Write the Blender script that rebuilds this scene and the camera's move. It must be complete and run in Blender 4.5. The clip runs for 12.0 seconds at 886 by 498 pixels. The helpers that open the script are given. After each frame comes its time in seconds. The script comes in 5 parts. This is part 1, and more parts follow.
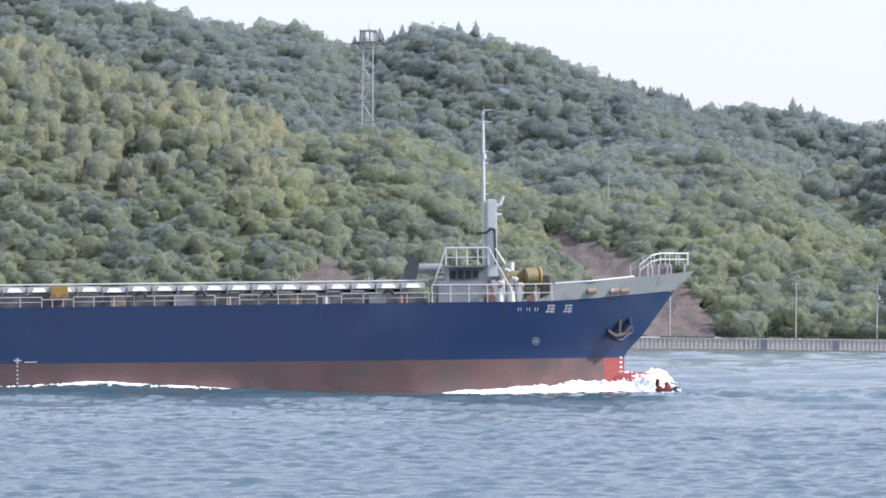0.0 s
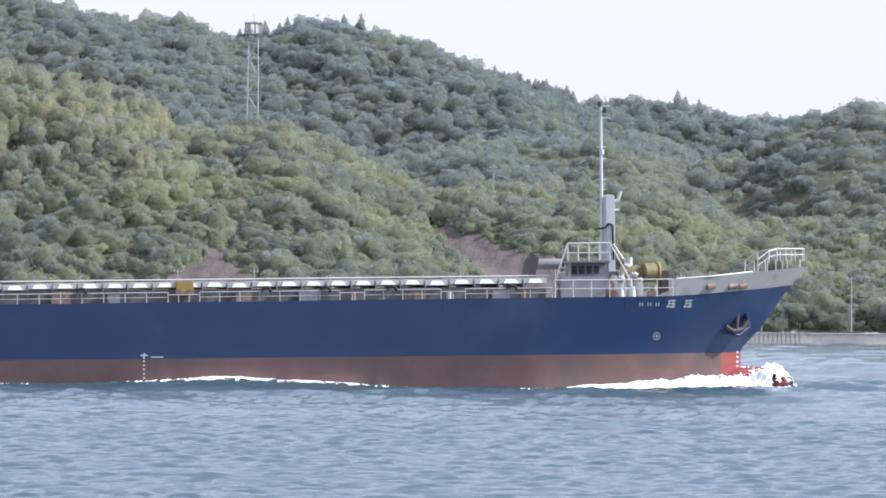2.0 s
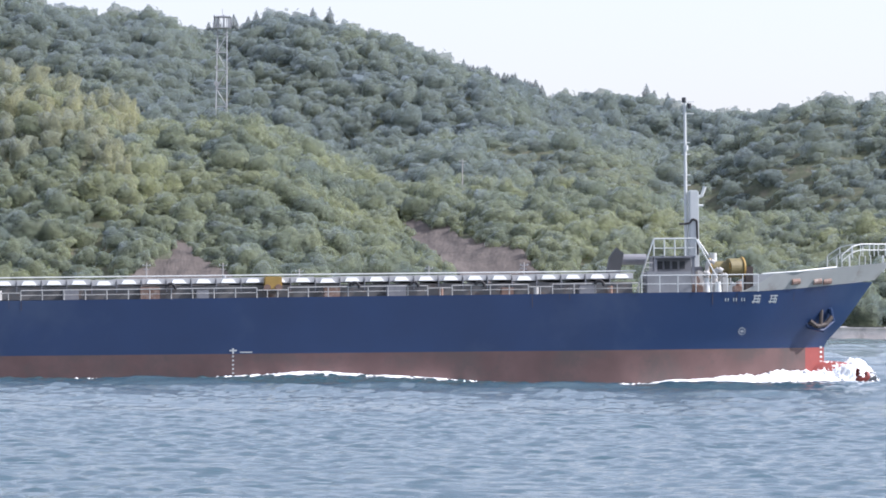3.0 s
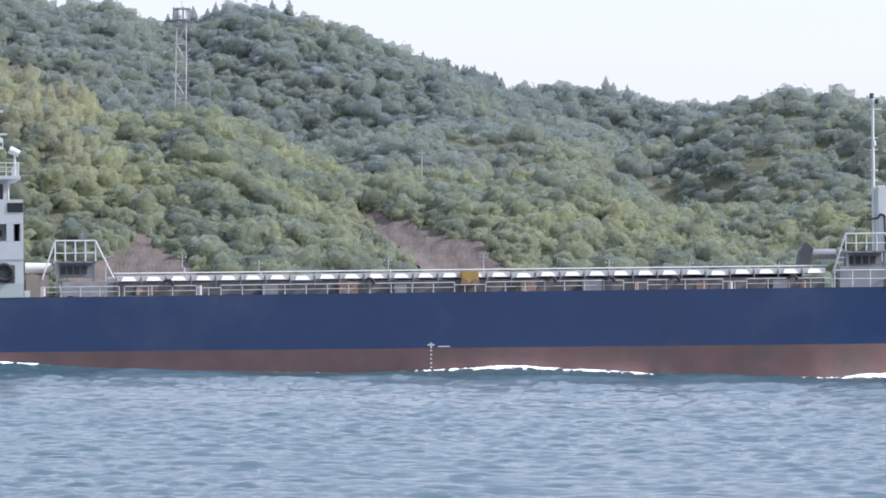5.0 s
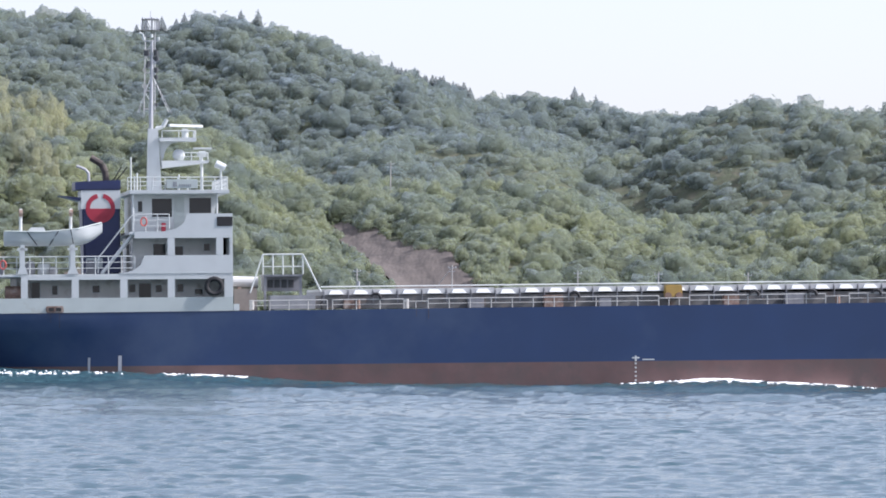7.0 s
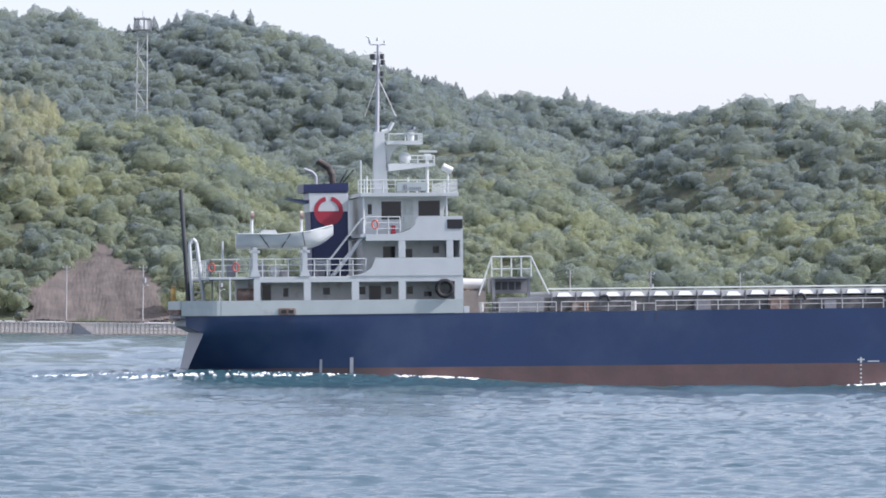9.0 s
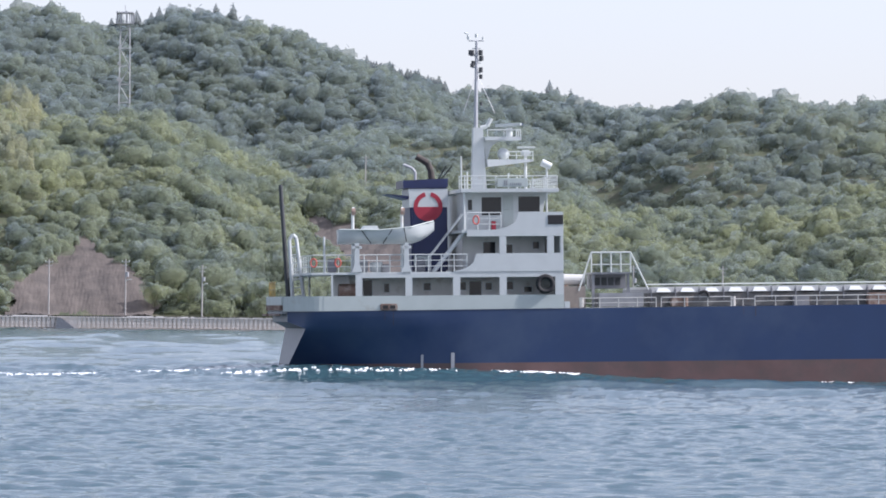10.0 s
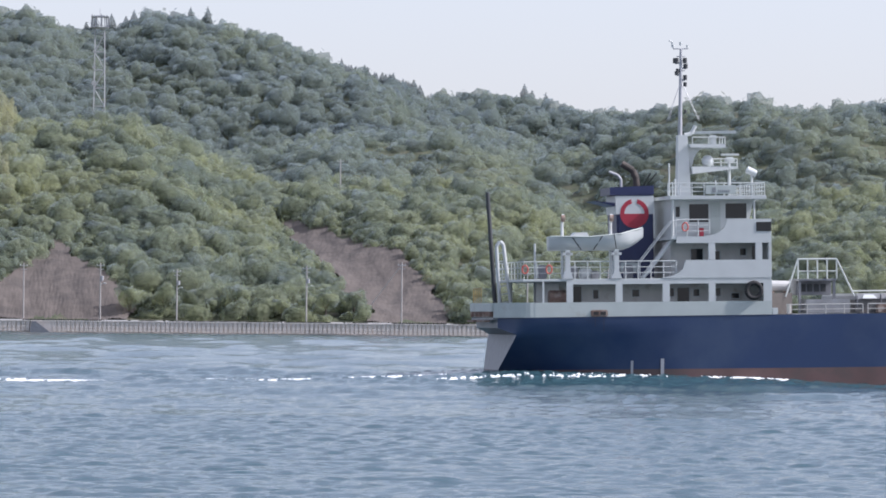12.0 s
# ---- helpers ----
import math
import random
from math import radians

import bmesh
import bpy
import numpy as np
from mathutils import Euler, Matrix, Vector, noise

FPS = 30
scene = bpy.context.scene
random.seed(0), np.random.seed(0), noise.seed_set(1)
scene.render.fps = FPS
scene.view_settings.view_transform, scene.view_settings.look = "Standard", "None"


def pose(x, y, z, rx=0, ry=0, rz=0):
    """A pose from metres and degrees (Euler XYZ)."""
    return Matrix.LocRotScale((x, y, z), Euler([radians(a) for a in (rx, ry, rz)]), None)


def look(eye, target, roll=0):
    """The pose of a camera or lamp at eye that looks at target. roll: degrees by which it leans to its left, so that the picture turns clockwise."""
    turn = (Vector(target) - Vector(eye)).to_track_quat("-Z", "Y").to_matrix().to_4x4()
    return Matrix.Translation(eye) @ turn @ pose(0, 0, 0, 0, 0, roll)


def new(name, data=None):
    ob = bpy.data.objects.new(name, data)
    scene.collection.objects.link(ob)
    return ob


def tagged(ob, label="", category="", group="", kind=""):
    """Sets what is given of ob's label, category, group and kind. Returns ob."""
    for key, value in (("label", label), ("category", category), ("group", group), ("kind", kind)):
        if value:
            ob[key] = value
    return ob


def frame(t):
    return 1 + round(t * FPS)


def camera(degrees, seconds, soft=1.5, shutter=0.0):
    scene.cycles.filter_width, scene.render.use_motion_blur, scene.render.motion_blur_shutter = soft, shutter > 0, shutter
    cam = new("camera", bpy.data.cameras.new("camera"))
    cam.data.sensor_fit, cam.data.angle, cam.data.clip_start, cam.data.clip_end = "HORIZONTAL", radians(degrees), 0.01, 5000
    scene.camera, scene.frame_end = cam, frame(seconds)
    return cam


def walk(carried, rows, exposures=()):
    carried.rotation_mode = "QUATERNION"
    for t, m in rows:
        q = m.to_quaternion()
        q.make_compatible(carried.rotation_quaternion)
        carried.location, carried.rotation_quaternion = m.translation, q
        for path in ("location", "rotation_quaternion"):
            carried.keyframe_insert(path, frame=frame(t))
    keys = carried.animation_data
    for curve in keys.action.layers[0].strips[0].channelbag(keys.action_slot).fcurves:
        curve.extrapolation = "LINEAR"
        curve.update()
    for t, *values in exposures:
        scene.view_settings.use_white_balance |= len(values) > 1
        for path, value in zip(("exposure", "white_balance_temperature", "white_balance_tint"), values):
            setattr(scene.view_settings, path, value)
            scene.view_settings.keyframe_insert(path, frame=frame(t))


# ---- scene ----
EYE = Vector((0.0, 0.0, 3.65))
cam = camera(10.18, 12.0, soft=1.75)


def aim(yaw, pitch):
    """Pose of the hand-held camera on the pier: degrees to the right and up."""
    a, b = radians(yaw), radians(pitch)
    way = Vector((math.sin(a) * math.cos(b), math.cos(a) * math.cos(b), math.sin(b)))
    return look(EYE, EYE + way * 100, 0.6)


walk(cam, [(t, aim(yaw, pitch)) for t, yaw, pitch in (
    (0, -1.066, 0.947), (0.5, -0.691, 0.961), (1, -0.302, 0.979), (1.5, 0.001, 0.942), (2, 0.257, 0.874), (2.5, 0.477, 0.814), (3, 0.617, 0.808), (5, 1.086, 0.720), (5.5, 1.116, 0.734), (6, 1.225, 0.815), (6.5, 1.334, 0.866), (7, 1.444, 0.847), (9, 1.533, 0.842), (9.5, 1.623, 0.812), (10, 1.733, 0.777), (10.5, 1.813, 0.741), (11, 1.853, 0.791), (11.5, 1.972, 0.833), (12, 2.022, 0.823))], [(0, 1.12, 5900, 20), (6, 1.12, 5900, 20), (9, 1.08, 5900, 20), (12, 0.84, 5900, 20)])

# ---- light ----
SUN_UP, SUN_SIDE = 41.0, 93.8   # height, and bearing from straight ahead, degrees
world = bpy.data.worlds.new("world")
scene.world = world
world.use_nodes = True
wn = world.node_tree
sky = wn.nodes.new("ShaderNodeTexSky")
sky.sky_type, sky.sun_disc = "NISHITA", False
sky.sun_elevation, sky.sun_rotation = radians(SUN_UP), radians(SUN_SIDE)
sky.air_density, sky.dust_density, sky.ozone_density = 1.0, 1.5, 1.0
wn.nodes["Background"].inputs["Strength"].default_value = 0.15
# thin summer haze whitens the whole dome
haze = wn.nodes.new("ShaderNodeMixRGB")
haze.inputs["Fac"].default_value = 0.68
haze.inputs["Color2"].default_value = (2.44, 2.44, 2.47, 1)
wn.links.new(sky.outputs[0], haze.inputs["Color1"])
wn.links.new(haze.outputs[0], wn.nodes["Background"].inputs["Color"])
sun = new("sun", bpy.data.lights.new("sun", "SUN"))
sun.data.energy, sun.data.angle, sun.data.color = 3.5, radians(2.2), (1.0, 0.95, 0.86)
sun.matrix_world = look((0, 0, 60), Vector((0, 0, 60)) - Vector((
    math.sin(radians(SUN_SIDE)) * math.cos(radians(SUN_UP)),
    math.cos(radians(SUN_SIDE)) * math.cos(radians(SUN_UP)), math.sin(radians(SUN_UP)))))


# ---- materials ----
def material(name, color, rough=0.6, metal=0.0, vary=0.12, grain=1.0, stain=None, stain_size=3.0,
             stain_cover=0.55, bump=0.0, bump_size=None, spec=0.5, island=0.0):
    """Surface with fine grain, broad wear and an optional second colour in patches."""
    m = bpy.data.materials.new(name)
    m.use_nodes = True
    nt = m.node_tree
    N, L = nt.nodes, nt.links
    b = N["Principled BSDF"]
    b.inputs["Roughness"].default_value = rough
    b.inputs["Metallic"].default_value = metal
    b.inputs["Specular IOR Level"].default_value = spec
    geo = N.new("ShaderNodeTexCoord")
    n1 = N.new("ShaderNodeTexNoise")
    n1.inputs["Scale"].default_value = grain
    n1.inputs["Detail"].default_value = 6
    L.new(geo.outputs["Object"], n1.inputs["Vector"])
    hsv = N.new("ShaderNodeHueSaturation")
    hsv.inputs["Color"].default_value = (*color, 1)
    rng = N.new("ShaderNodeMapRange")
    rng.inputs["From Min"].default_value, rng.inputs["From Max"].default_value = 0.25, 0.75
    rng.inputs["To Min"].default_value, rng.inputs["To Max"].default_value = 1 - vary, 1 + vary
    L.new(n1.outputs["Fac"], rng.inputs["Value"])
    value = rng.outputs["Result"]
    if island:
        g = N.new("ShaderNodeNewGeometry")
        r2 = N.new("ShaderNodeMapRange")
        r2.inputs["To Min"].default_value, r2.inputs["To Max"].default_value = 1 - island, 1 + island
        L.new(g.outputs["Random Per Island"], r2.inputs["Value"])
        mul = N.new("ShaderNodeMath")
        mul.operation = "MULTIPLY"
        L.new(value, mul.inputs[0])
        L.new(r2.outputs["Result"], mul.inputs[1])
        value = mul.outputs[0]
    L.new(value, hsv.inputs["Value"])
    out = hsv.outputs["Color"]
    if stain:
        n2 = N.new("ShaderNodeTexNoise")
        n2.inputs["Scale"].default_value = 1 / stain_size
        n2.inputs["Detail"].default_value = 5
        n2.inputs["Roughness"].default_value = 0.65
        L.new(geo.outputs["Object"], n2.inputs["Vector"])
        ramp = N.new("ShaderNodeMapRange")
        ramp.inputs["From Min"].default_value, ramp.inputs["From Max"].default_value = stain_cover, stain_cover + 0.16
        L.new(n2.outputs["Fac"], ramp.inputs["Value"])
        mix = N.new("ShaderNodeMix")
        mix.data_type = "RGBA"
        mix.inputs["B"].default_value = (*stain, 1)
        for s in mix.inputs:
            if s.identifier == "B_Color":
                s.default_value = (*stain, 1)
            if s.identifier == "A_Color":
                L.new(out, s)
            if s.identifier == "Factor_Float":
                L.new(ramp.outputs["Result"], s)
        out = [o for o in mix.outputs if o.identifier == "Result_Color"][0]
    L.new(out, b.inputs["Base Color"])
    if bump:
        n3 = N.new("ShaderNodeTexNoise")
        n3.inputs["Scale"].default_value = bump_size or grain * 2
        n3.inputs["Detail"].default_value = 4
        L.new(geo.outputs["Object"], n3.inputs["Vector"])
        bp = N.new("ShaderNodeBump")
        bp.inputs["Strength"].default_value = 0.6
        bp.inputs["Distance"].default_value = bump
        L.new(n3.outputs["Fac"], bp.inputs["Height"])
        L.new(bp.outputs["Normal"], b.inputs["Normal"])
    return m


M_NAVY = material("navy_paint", (0.0155, 0.038, 0.104), 0.38, vary=0.10, grain=0.35, stain=(0.036, 0.062, 0.125), stain_size=9, stain_cover=0.53, bump=0.012, bump_size=0.45)
M_RED = material("red_antifouling", (0.122, 0.072, 0.067), 0.6, vary=0.25, grain=0.5, stain=(0.088, 0.066, 0.062), stain_size=3, stain_cover=0.48, bump=0.012, bump_size=0.6)
M_ORANGE_RED = material("bright_red_paint", (0.23, 0.048, 0.040), 0.5, vary=0.15, grain=1.5)
M_WHITE = material("white_paint", (0.53, 0.56, 0.55), 0.4, vary=0.05, grain=1.2, stain=(0.42, 0.40, 0.36), stain_size=1.6, stain_cover=0.62, bump=0.004, bump_size=1.5)
M_PALE = material("pale_grey_green_paint", (0.43, 0.475, 0.455), 0.5, vary=0.06, grain=1.0, stain=(0.33, 0.32, 0.28), stain_size=1.5, stain_cover=0.6, bump=0.004, bump_size=1.5)
M_INNER = material("cream_wall_paint", (0.58, 0.58, 0.55), 0.5, vary=0.08, grain=1.2, stain=(0.34, 0.31, 0.27), stain_size=1.2, stain_cover=0.58)
M_RUSTRUN = material("faint_rust_stain", (0.050, 0.048, 0.070), 0.6, vary=0.35, grain=2)
M_IRON = material("dark_rusty_iron", (0.055, 0.045, 0.040), 0.7, vary=0.4, grain=3, stain=(0.11, 0.085, 0.07), stain_size=0.5, stain_cover=0.55)
M_BOW = material("weathered_pale_paint", (0.36, 0.375, 0.36), 0.55, vary=0.08, grain=1.0, stain=(0.24, 0.22, 0.19), stain_size=1.5, stain_cover=0.58)
M_DECK = material("grey_deck_paint", (0.24, 0.25, 0.26), 0.6, vary=0.2, grain=1.5, stain=(0.2, 0.12, 0.08), stain_size=1.2, stain_cover=0.6)
M_COAMING = material("dark_weathered_coaming_paint", (0.115, 0.115, 0.112), 0.65, vary=0.2, grain=1.2, stain=(0.13, 0.085, 0.06), stain_size=0.9, stain_cover=0.56)
M_DUN = material("weathered_dun_paint", (0.20, 0.175, 0.155), 0.7, vary=0.2, grain=1.5, stain=(0.28, 0.26, 0.24), stain_size=0.7, stain_cover=0.55)
M_STEEL = material("grey_steel", (0.23, 0.235, 0.25), 0.5, metal=0.2, vary=0.15, grain=2)
M_RUST = material("rusty_steel", (0.20, 0.13, 0.10), 0.7, vary=0.3, grain=3, stain=(0.35, 0.30, 0.26), stain_size=0.4, stain_cover=0.5)
M_DARK = material("dark_glass", (0.015, 0.018, 0.022), 0.12, vary=0.1, grain=1)
M_SHADE = material("dark_paint_and_opening_shade", (0.05, 0.055, 0.06), 0.7, vary=0.2, grain=1)
M_BLACK = material("black_rubber", (0.02, 0.02, 0.022), 0.75, vary=0.2, grain=4)
M_YELLOW = material("yellow_paint", (0.36, 0.235, 0.06), 0.55, vary=0.12, grain=2, stain=(0.3, 0.2, 0.08), stain_size=0.6, stain_cover=0.58)
M_OLIVE = material("worn_olive_paint", (0.17, 0.145, 0.06), 0.6, vary=0.25, grain=2, stain=(0.06, 0.05, 0.035), stain_size=0.5, stain_cover=0.55)
M_LOGO = material("red_paint", (0.36, 0.028, 0.050), 0.45, vary=0.06, grain=2)
M_ORANGE = material("orange_red_plastic", (0.50, 0.09, 0.07), 0.5, vary=0.06, grain=2)
M_FUNNEL = material("dark_blue_funnel_paint", (0.018, 0.026, 0.085), 0.4, vary=0.1, grain=1.5)
M_HATCH = material("grey_white_hatch_paint", (0.48, 0.485, 0.48), 0.5, vary=0.12, grain=0.8, stain=(0.32, 0.29, 0.25), stain_size=1.2, stain_cover=0.58)
M_RAIL = material("grey_white_rail_paint", (0.42, 0.42, 0.40), 0.5, vary=0.15, grain=2, stain=(0.3, 0.2, 0.14), stain_size=0.8, stain_cover=0.6)
M_FOAM = material("sea_foam", (0.86, 0.89, 0.90), 0.8, vary=0.08, grain=3, bump=0.05, bump_size=4)
M_CONCRETE = material("pale_concrete", (0.68, 0.625, 0.565), 0.85, vary=0.12, grain=0.6, stain=(0.42, 0.38, 0.34), stain_size=5, stain_cover=0.55, island=0.12)
M_ROCK = material("brown_earth_and_rock", (0.098, 0.084, 0.074), 0.9, vary=0.2, grain=0.3, stain=(0.072, 0.063, 0.057), stain_size=7, stain_cover=0.5, bump=0.25, bump_size=0.5)
M_SOIL = material("undergrowth", (0.060, 0.072, 0.038), 0.9, vary=0.4, grain=0.4, stain=(0.095, 0.090, 0.060), stain_size=4, stain_cover=0.5, bump=0.8, bump_size=0.7)
M_GALV = material("galvanised_steel", (0.40, 0.41, 0.43), 0.5, metal=0.3, vary=0.1, grain=1)
M_POLE = material("weathered_concrete_pole", (0.36, 0.35, 0.34), 0.8, vary=0.15, grain=1)
M_BARK = material("bark", (0.10, 0.085, 0.07), 0.9, vary=0.3, grain=2)


def leaf_material(name, dark, light, size, island=0.09, haze_sheen=0.22):
    """Foliage: colour drifts from crown to crown, every clump differs a little."""
    m = bpy.data.materials.new(name)
    m.use_nodes = True
    nt = m.node_tree
    N, L = nt.nodes, nt.links
    b = N["Principled BSDF"]
    b.inputs["Roughness"].default_value = 0.7
    b.inputs["Specular IOR Level"].default_value = 0.25
    # pale blue sheen paints distance haze onto the leaves
    b.inputs["Sheen Weight"].default_value = haze_sheen
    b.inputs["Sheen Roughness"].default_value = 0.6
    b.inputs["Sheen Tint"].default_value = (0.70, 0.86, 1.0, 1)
    geo = N.new("ShaderNodeNewGeometry")
    n1 = N.new("ShaderNodeTexNoise")
    n1.inputs["Scale"].default_value = 1 / size
    n1.inputs["Detail"].default_value = 3
    L.new(geo.outputs["Position"], n1.inputs["Vector"])
    ramp = N.new("ShaderNodeValToRGB")
    ramp.color_ramp.elements[0].position, ramp.color_ramp.elements[1].position = 0.32, 0.68
    ramp.color_ramp.elements[0].color = (*dark, 1)
    ramp.color_ramp.elements[1].color = (*light, 1)
    L.new(n1.outputs["Fac"], ramp.inputs["Fac"])
    # whole stands turn yellower or duller
    n4 = N.new("ShaderNodeTexNoise")
    n4.inputs["Scale"].default_value = 0.022
    n4.inputs["Detail"].default_value = 2
    L.new(geo.outputs["Position"], n4.inputs["Vector"])
    r4 = N.new("ShaderNodeMapRange")
    r4.inputs["From Min"].default_value, r4.inputs["From Max"].default_value = 0.42, 0.68
    r4.inputs["To Max"].default_value = 0.7
    L.new(n4.outputs["Fac"], r4.inputs["Value"])
    stand = N.new("ShaderNodeMixRGB")
    stand.inputs["Color2"].default_value = (light[0] * 1.18, light[1] * 1.12, light[2] * 0.86, 1)
    L.new(r4.outputs["Result"], stand.inputs["Fac"])
    L.new(ramp.outputs["Color"], stand.inputs["Color1"])
    hsv = N.new("ShaderNodeHueSaturation")
    r2 = N.new("ShaderNodeMapRange")
    r2.inputs["To Min"].default_value, r2.inputs["To Max"].default_value = 1 - island, 1 + island
    L.new(geo.outputs["Random Per Island"], r2.inputs["Value"])
    n2 = N.new("ShaderNodeTexNoise")
    n2.inputs["Scale"].default_value = 0.75
    n2.inputs["Detail"].default_value = 5
    n2.inputs["Roughness"].default_value = 0.7
    L.new(geo.outputs["Position"], n2.inputs["Vector"])
    r3 = N.new("ShaderNodeMapRange")
    r3.inputs["From Min"].default_value, r3.inputs["From Max"].default_value = 0.3, 0.7
    r3.inputs["To Min"].default_value, r3.inputs["To Max"].default_value = 0.66, 1.34
    L.new(n2.outputs["Fac"], r3.inputs["Value"])
    mul = N.new("ShaderNodeMath")
    mul.operation = "MULTIPLY"
    L.new(r2.outputs["Result"], mul.inputs[0])
    L.new(r3.outputs["Result"], mul.inputs[1])
    L.new(mul.outputs[0], hsv.inputs["Value"])
    L.new(stand.outputs["Color"], hsv.inputs["Color"])
    L.new(hsv.outputs["Color"], b.inputs["Base Color"])
    # leaf masses: fine relief
    n3 = N.new("ShaderNodeTexNoise")
    n3.inputs["Scale"].default_value = 0.8
    n3.inputs["Detail"].default_value = 5
    n3.inputs["Roughness"].default_value = 0.65
    L.new(geo.outputs["Position"], n3.inputs["Vector"])
    bp = N.new("ShaderNodeBump")
    bp.inputs["Strength"].default_value = 0.65
    bp.inputs["Distance"].default_value = 0.8
    L.new(n3.outputs["Fac"], bp.inputs["Height"])
    L.new(bp.outputs["Normal"], b.inputs["Normal"])
    # light shines through the leaves
    tr = N.new("ShaderNodeBsdfTranslucent")
    L.new(hsv.outputs["Color"], tr.inputs["Color"])
    mix = N.new("ShaderNodeMixShader")
    mix.inputs["Fac"].default_value = 0.45
    L.new(b.outputs[0], mix.inputs[1])
    L.new(tr.outputs[0], mix.inputs[2])
    # gaps between the leaves
    gap = N.new("ShaderNodeBsdfTransparent")
    porous = N.new("ShaderNodeMixShader")
    porous.inputs["Fac"].default_value = 0.52
    L.new(mix.outputs[0], porous.inputs[1])
    L.new(gap.outputs[0], porous.inputs[2])
    L.new(porous.outputs[0], N["Material Output"].inputs["Surface"])
    return m


M_LEAF = leaf_material("broadleaf_foliage", (0.112, 0.147, 0.100), (0.222, 0.250, 0.124), 12, haze_sheen=0.72)
# Leaf colour copies: darker for valley shade, then bluer for haze on the ridge.
M_LEAF_MID = leaf_material("foliage_darkened_as_shade", (0.106, 0.140, 0.112), (0.178, 0.210, 0.126), 16, haze_sheen=0.85)
M_LEAF_FAR = leaf_material("ridge_foliage_haze_tint", (0.094, 0.124, 0.104), (0.142, 0.174, 0.116), 24, haze_sheen=0.95)
M_BAMBOO = leaf_material("bamboo_foliage", (0.175, 0.200, 0.122), (0.250, 0.260, 0.145), 9, haze_sheen=0.70)
M_CEDAR = leaf_material("cedar_foliage", (0.068, 0.090, 0.086), (0.092, 0.116, 0.098), 12, haze_sheen=0.8)


def water_material():
    m = bpy.data.materials.new("sea_water")
    m.use_nodes = True
    nt = m.node_tree
    N, L = nt.nodes, nt.links
    b = N["Principled BSDF"]
    b.inputs["Base Color"].default_value = (0.036, 0.080, 0.098, 1)
    b.inputs["Roughness"].default_value = 0.08
    b.inputs["IOR"].default_value = 1.33
    tc = N.new("ShaderNodeTexCoord")
    mp = N.new("ShaderNodeMapping")
    mp.inputs["Scale"].default_value = (0.7, 1.5, 1)
    L.new(tc.outputs["Object"], mp.inputs["Vector"])
    n = N.new("ShaderNodeTexNoise")
    n.inputs["Scale"].default_value = 3.0
    n.inputs["Detail"].default_value = 5
    n.inputs["Roughness"].default_value = 0.6
    L.new(mp.outputs[0], n.inputs["Vector"])
    bp = N.new("ShaderNodeBump")
    bp.inputs["Strength"].default_value = 1.0
    bp.inputs["Distance"].default_value = 0.055
    L.new(n.outputs["Fac"], bp.inputs["Height"])
    L.new(bp.outputs["Normal"], b.inputs["Normal"])
    return m


M_WATER = water_material()


# ---- building helpers ----
def mesh_of(bm, mat, name):
    me = bpy.data.meshes.new(name)
    # crisp edges wherever a rounded surface meets a flat one
    for e in bm.edges:
        if len(e.link_faces) == 2 and (e.link_faces[0].smooth != e.link_faces[1].smooth or e.link_faces[0].material_index != e.link_faces[1].material_index):
            e.smooth = False
    bm.to_mesh(me)
    bm.free()
    for m in (mat if isinstance(mat, (list, tuple)) else [mat]):
        me.materials.append(m)
    return me


def part(name, bm, mat, parent, label=""):
    ob = new(name, mesh_of(bm, mat, name))
    ob.parent = parent
    if label:
        tagged(ob, label)
    return ob


def thing(name, label, category, group="", kind=""):
    return tagged(new(name), label, category, group, kind)


def arrays(name, verts, faces, mat):
    """A mesh object's data from numpy vertices and equal-sided faces."""
    me = bpy.data.meshes.new(name)
    n, k = len(faces), faces.shape[1]
    me.vertices.add(len(verts))
    me.vertices.foreach_set("co", np.ascontiguousarray(verts, dtype=np.float32).ravel())
    me.loops.add(n * k)
    me.loops.foreach_set("vertex_index", np.ascontiguousarray(faces, dtype=np.int32).ravel())
    me.polygons.add(n)
    me.polygons.foreach_set("loop_start", np.arange(0, n * k, k, dtype=np.int32))
    me.polygons.foreach_set("loop_total", np.full(n, k, dtype=np.int32))
    me.materials.append(mat)
    me.update(calc_edges=True)
    return me


def box(bm, x0, x1, y0, y1, z0, z1, bevel=0.0):
    vs = [bm.verts.new((x, y, z)) for x in (x0, x1) for y in (y0, y1) for z in (z0, z1)]
    fs = [bm.faces.new([vs[i] for i in q]) for q in ((0, 1, 3, 2), (4, 6, 7, 5), (0, 4, 5, 1), (2, 3, 7, 6), (0, 2, 6, 4), (1, 5, 7, 3))]
    if bevel:
        es = list({e for f in fs for e in f.edges})
        bmesh.ops.bevel(bm, geom=es, offset=bevel, segments=2, affect="EDGES")
    return bm


def tube(bm, a, b, r, r2=None, n=8):
    """Round bar between two points."""
    a, b = Vector(a), Vector(b)
    q = (b - a).to_track_quat("Z", "Y").to_matrix()
    r2 = r if r2 is None else r2
    rings = []
    for p, rad in ((a, r), (b, r2)):
        rings.append([bm.verts.new(p + q @ Vector((rad * math.cos(6.28319 * i / n), rad * math.sin(6.28319 * i / n), 0))) for i in range(n)])
    for i in range(n):
        j = (i + 1) % n
        bm.faces.new((rings[0][i], rings[0][j], rings[1][j], rings[1][i]))
    bm.faces.new(rings[0][::-1])
    bm.faces.new(rings[1])
    return bm


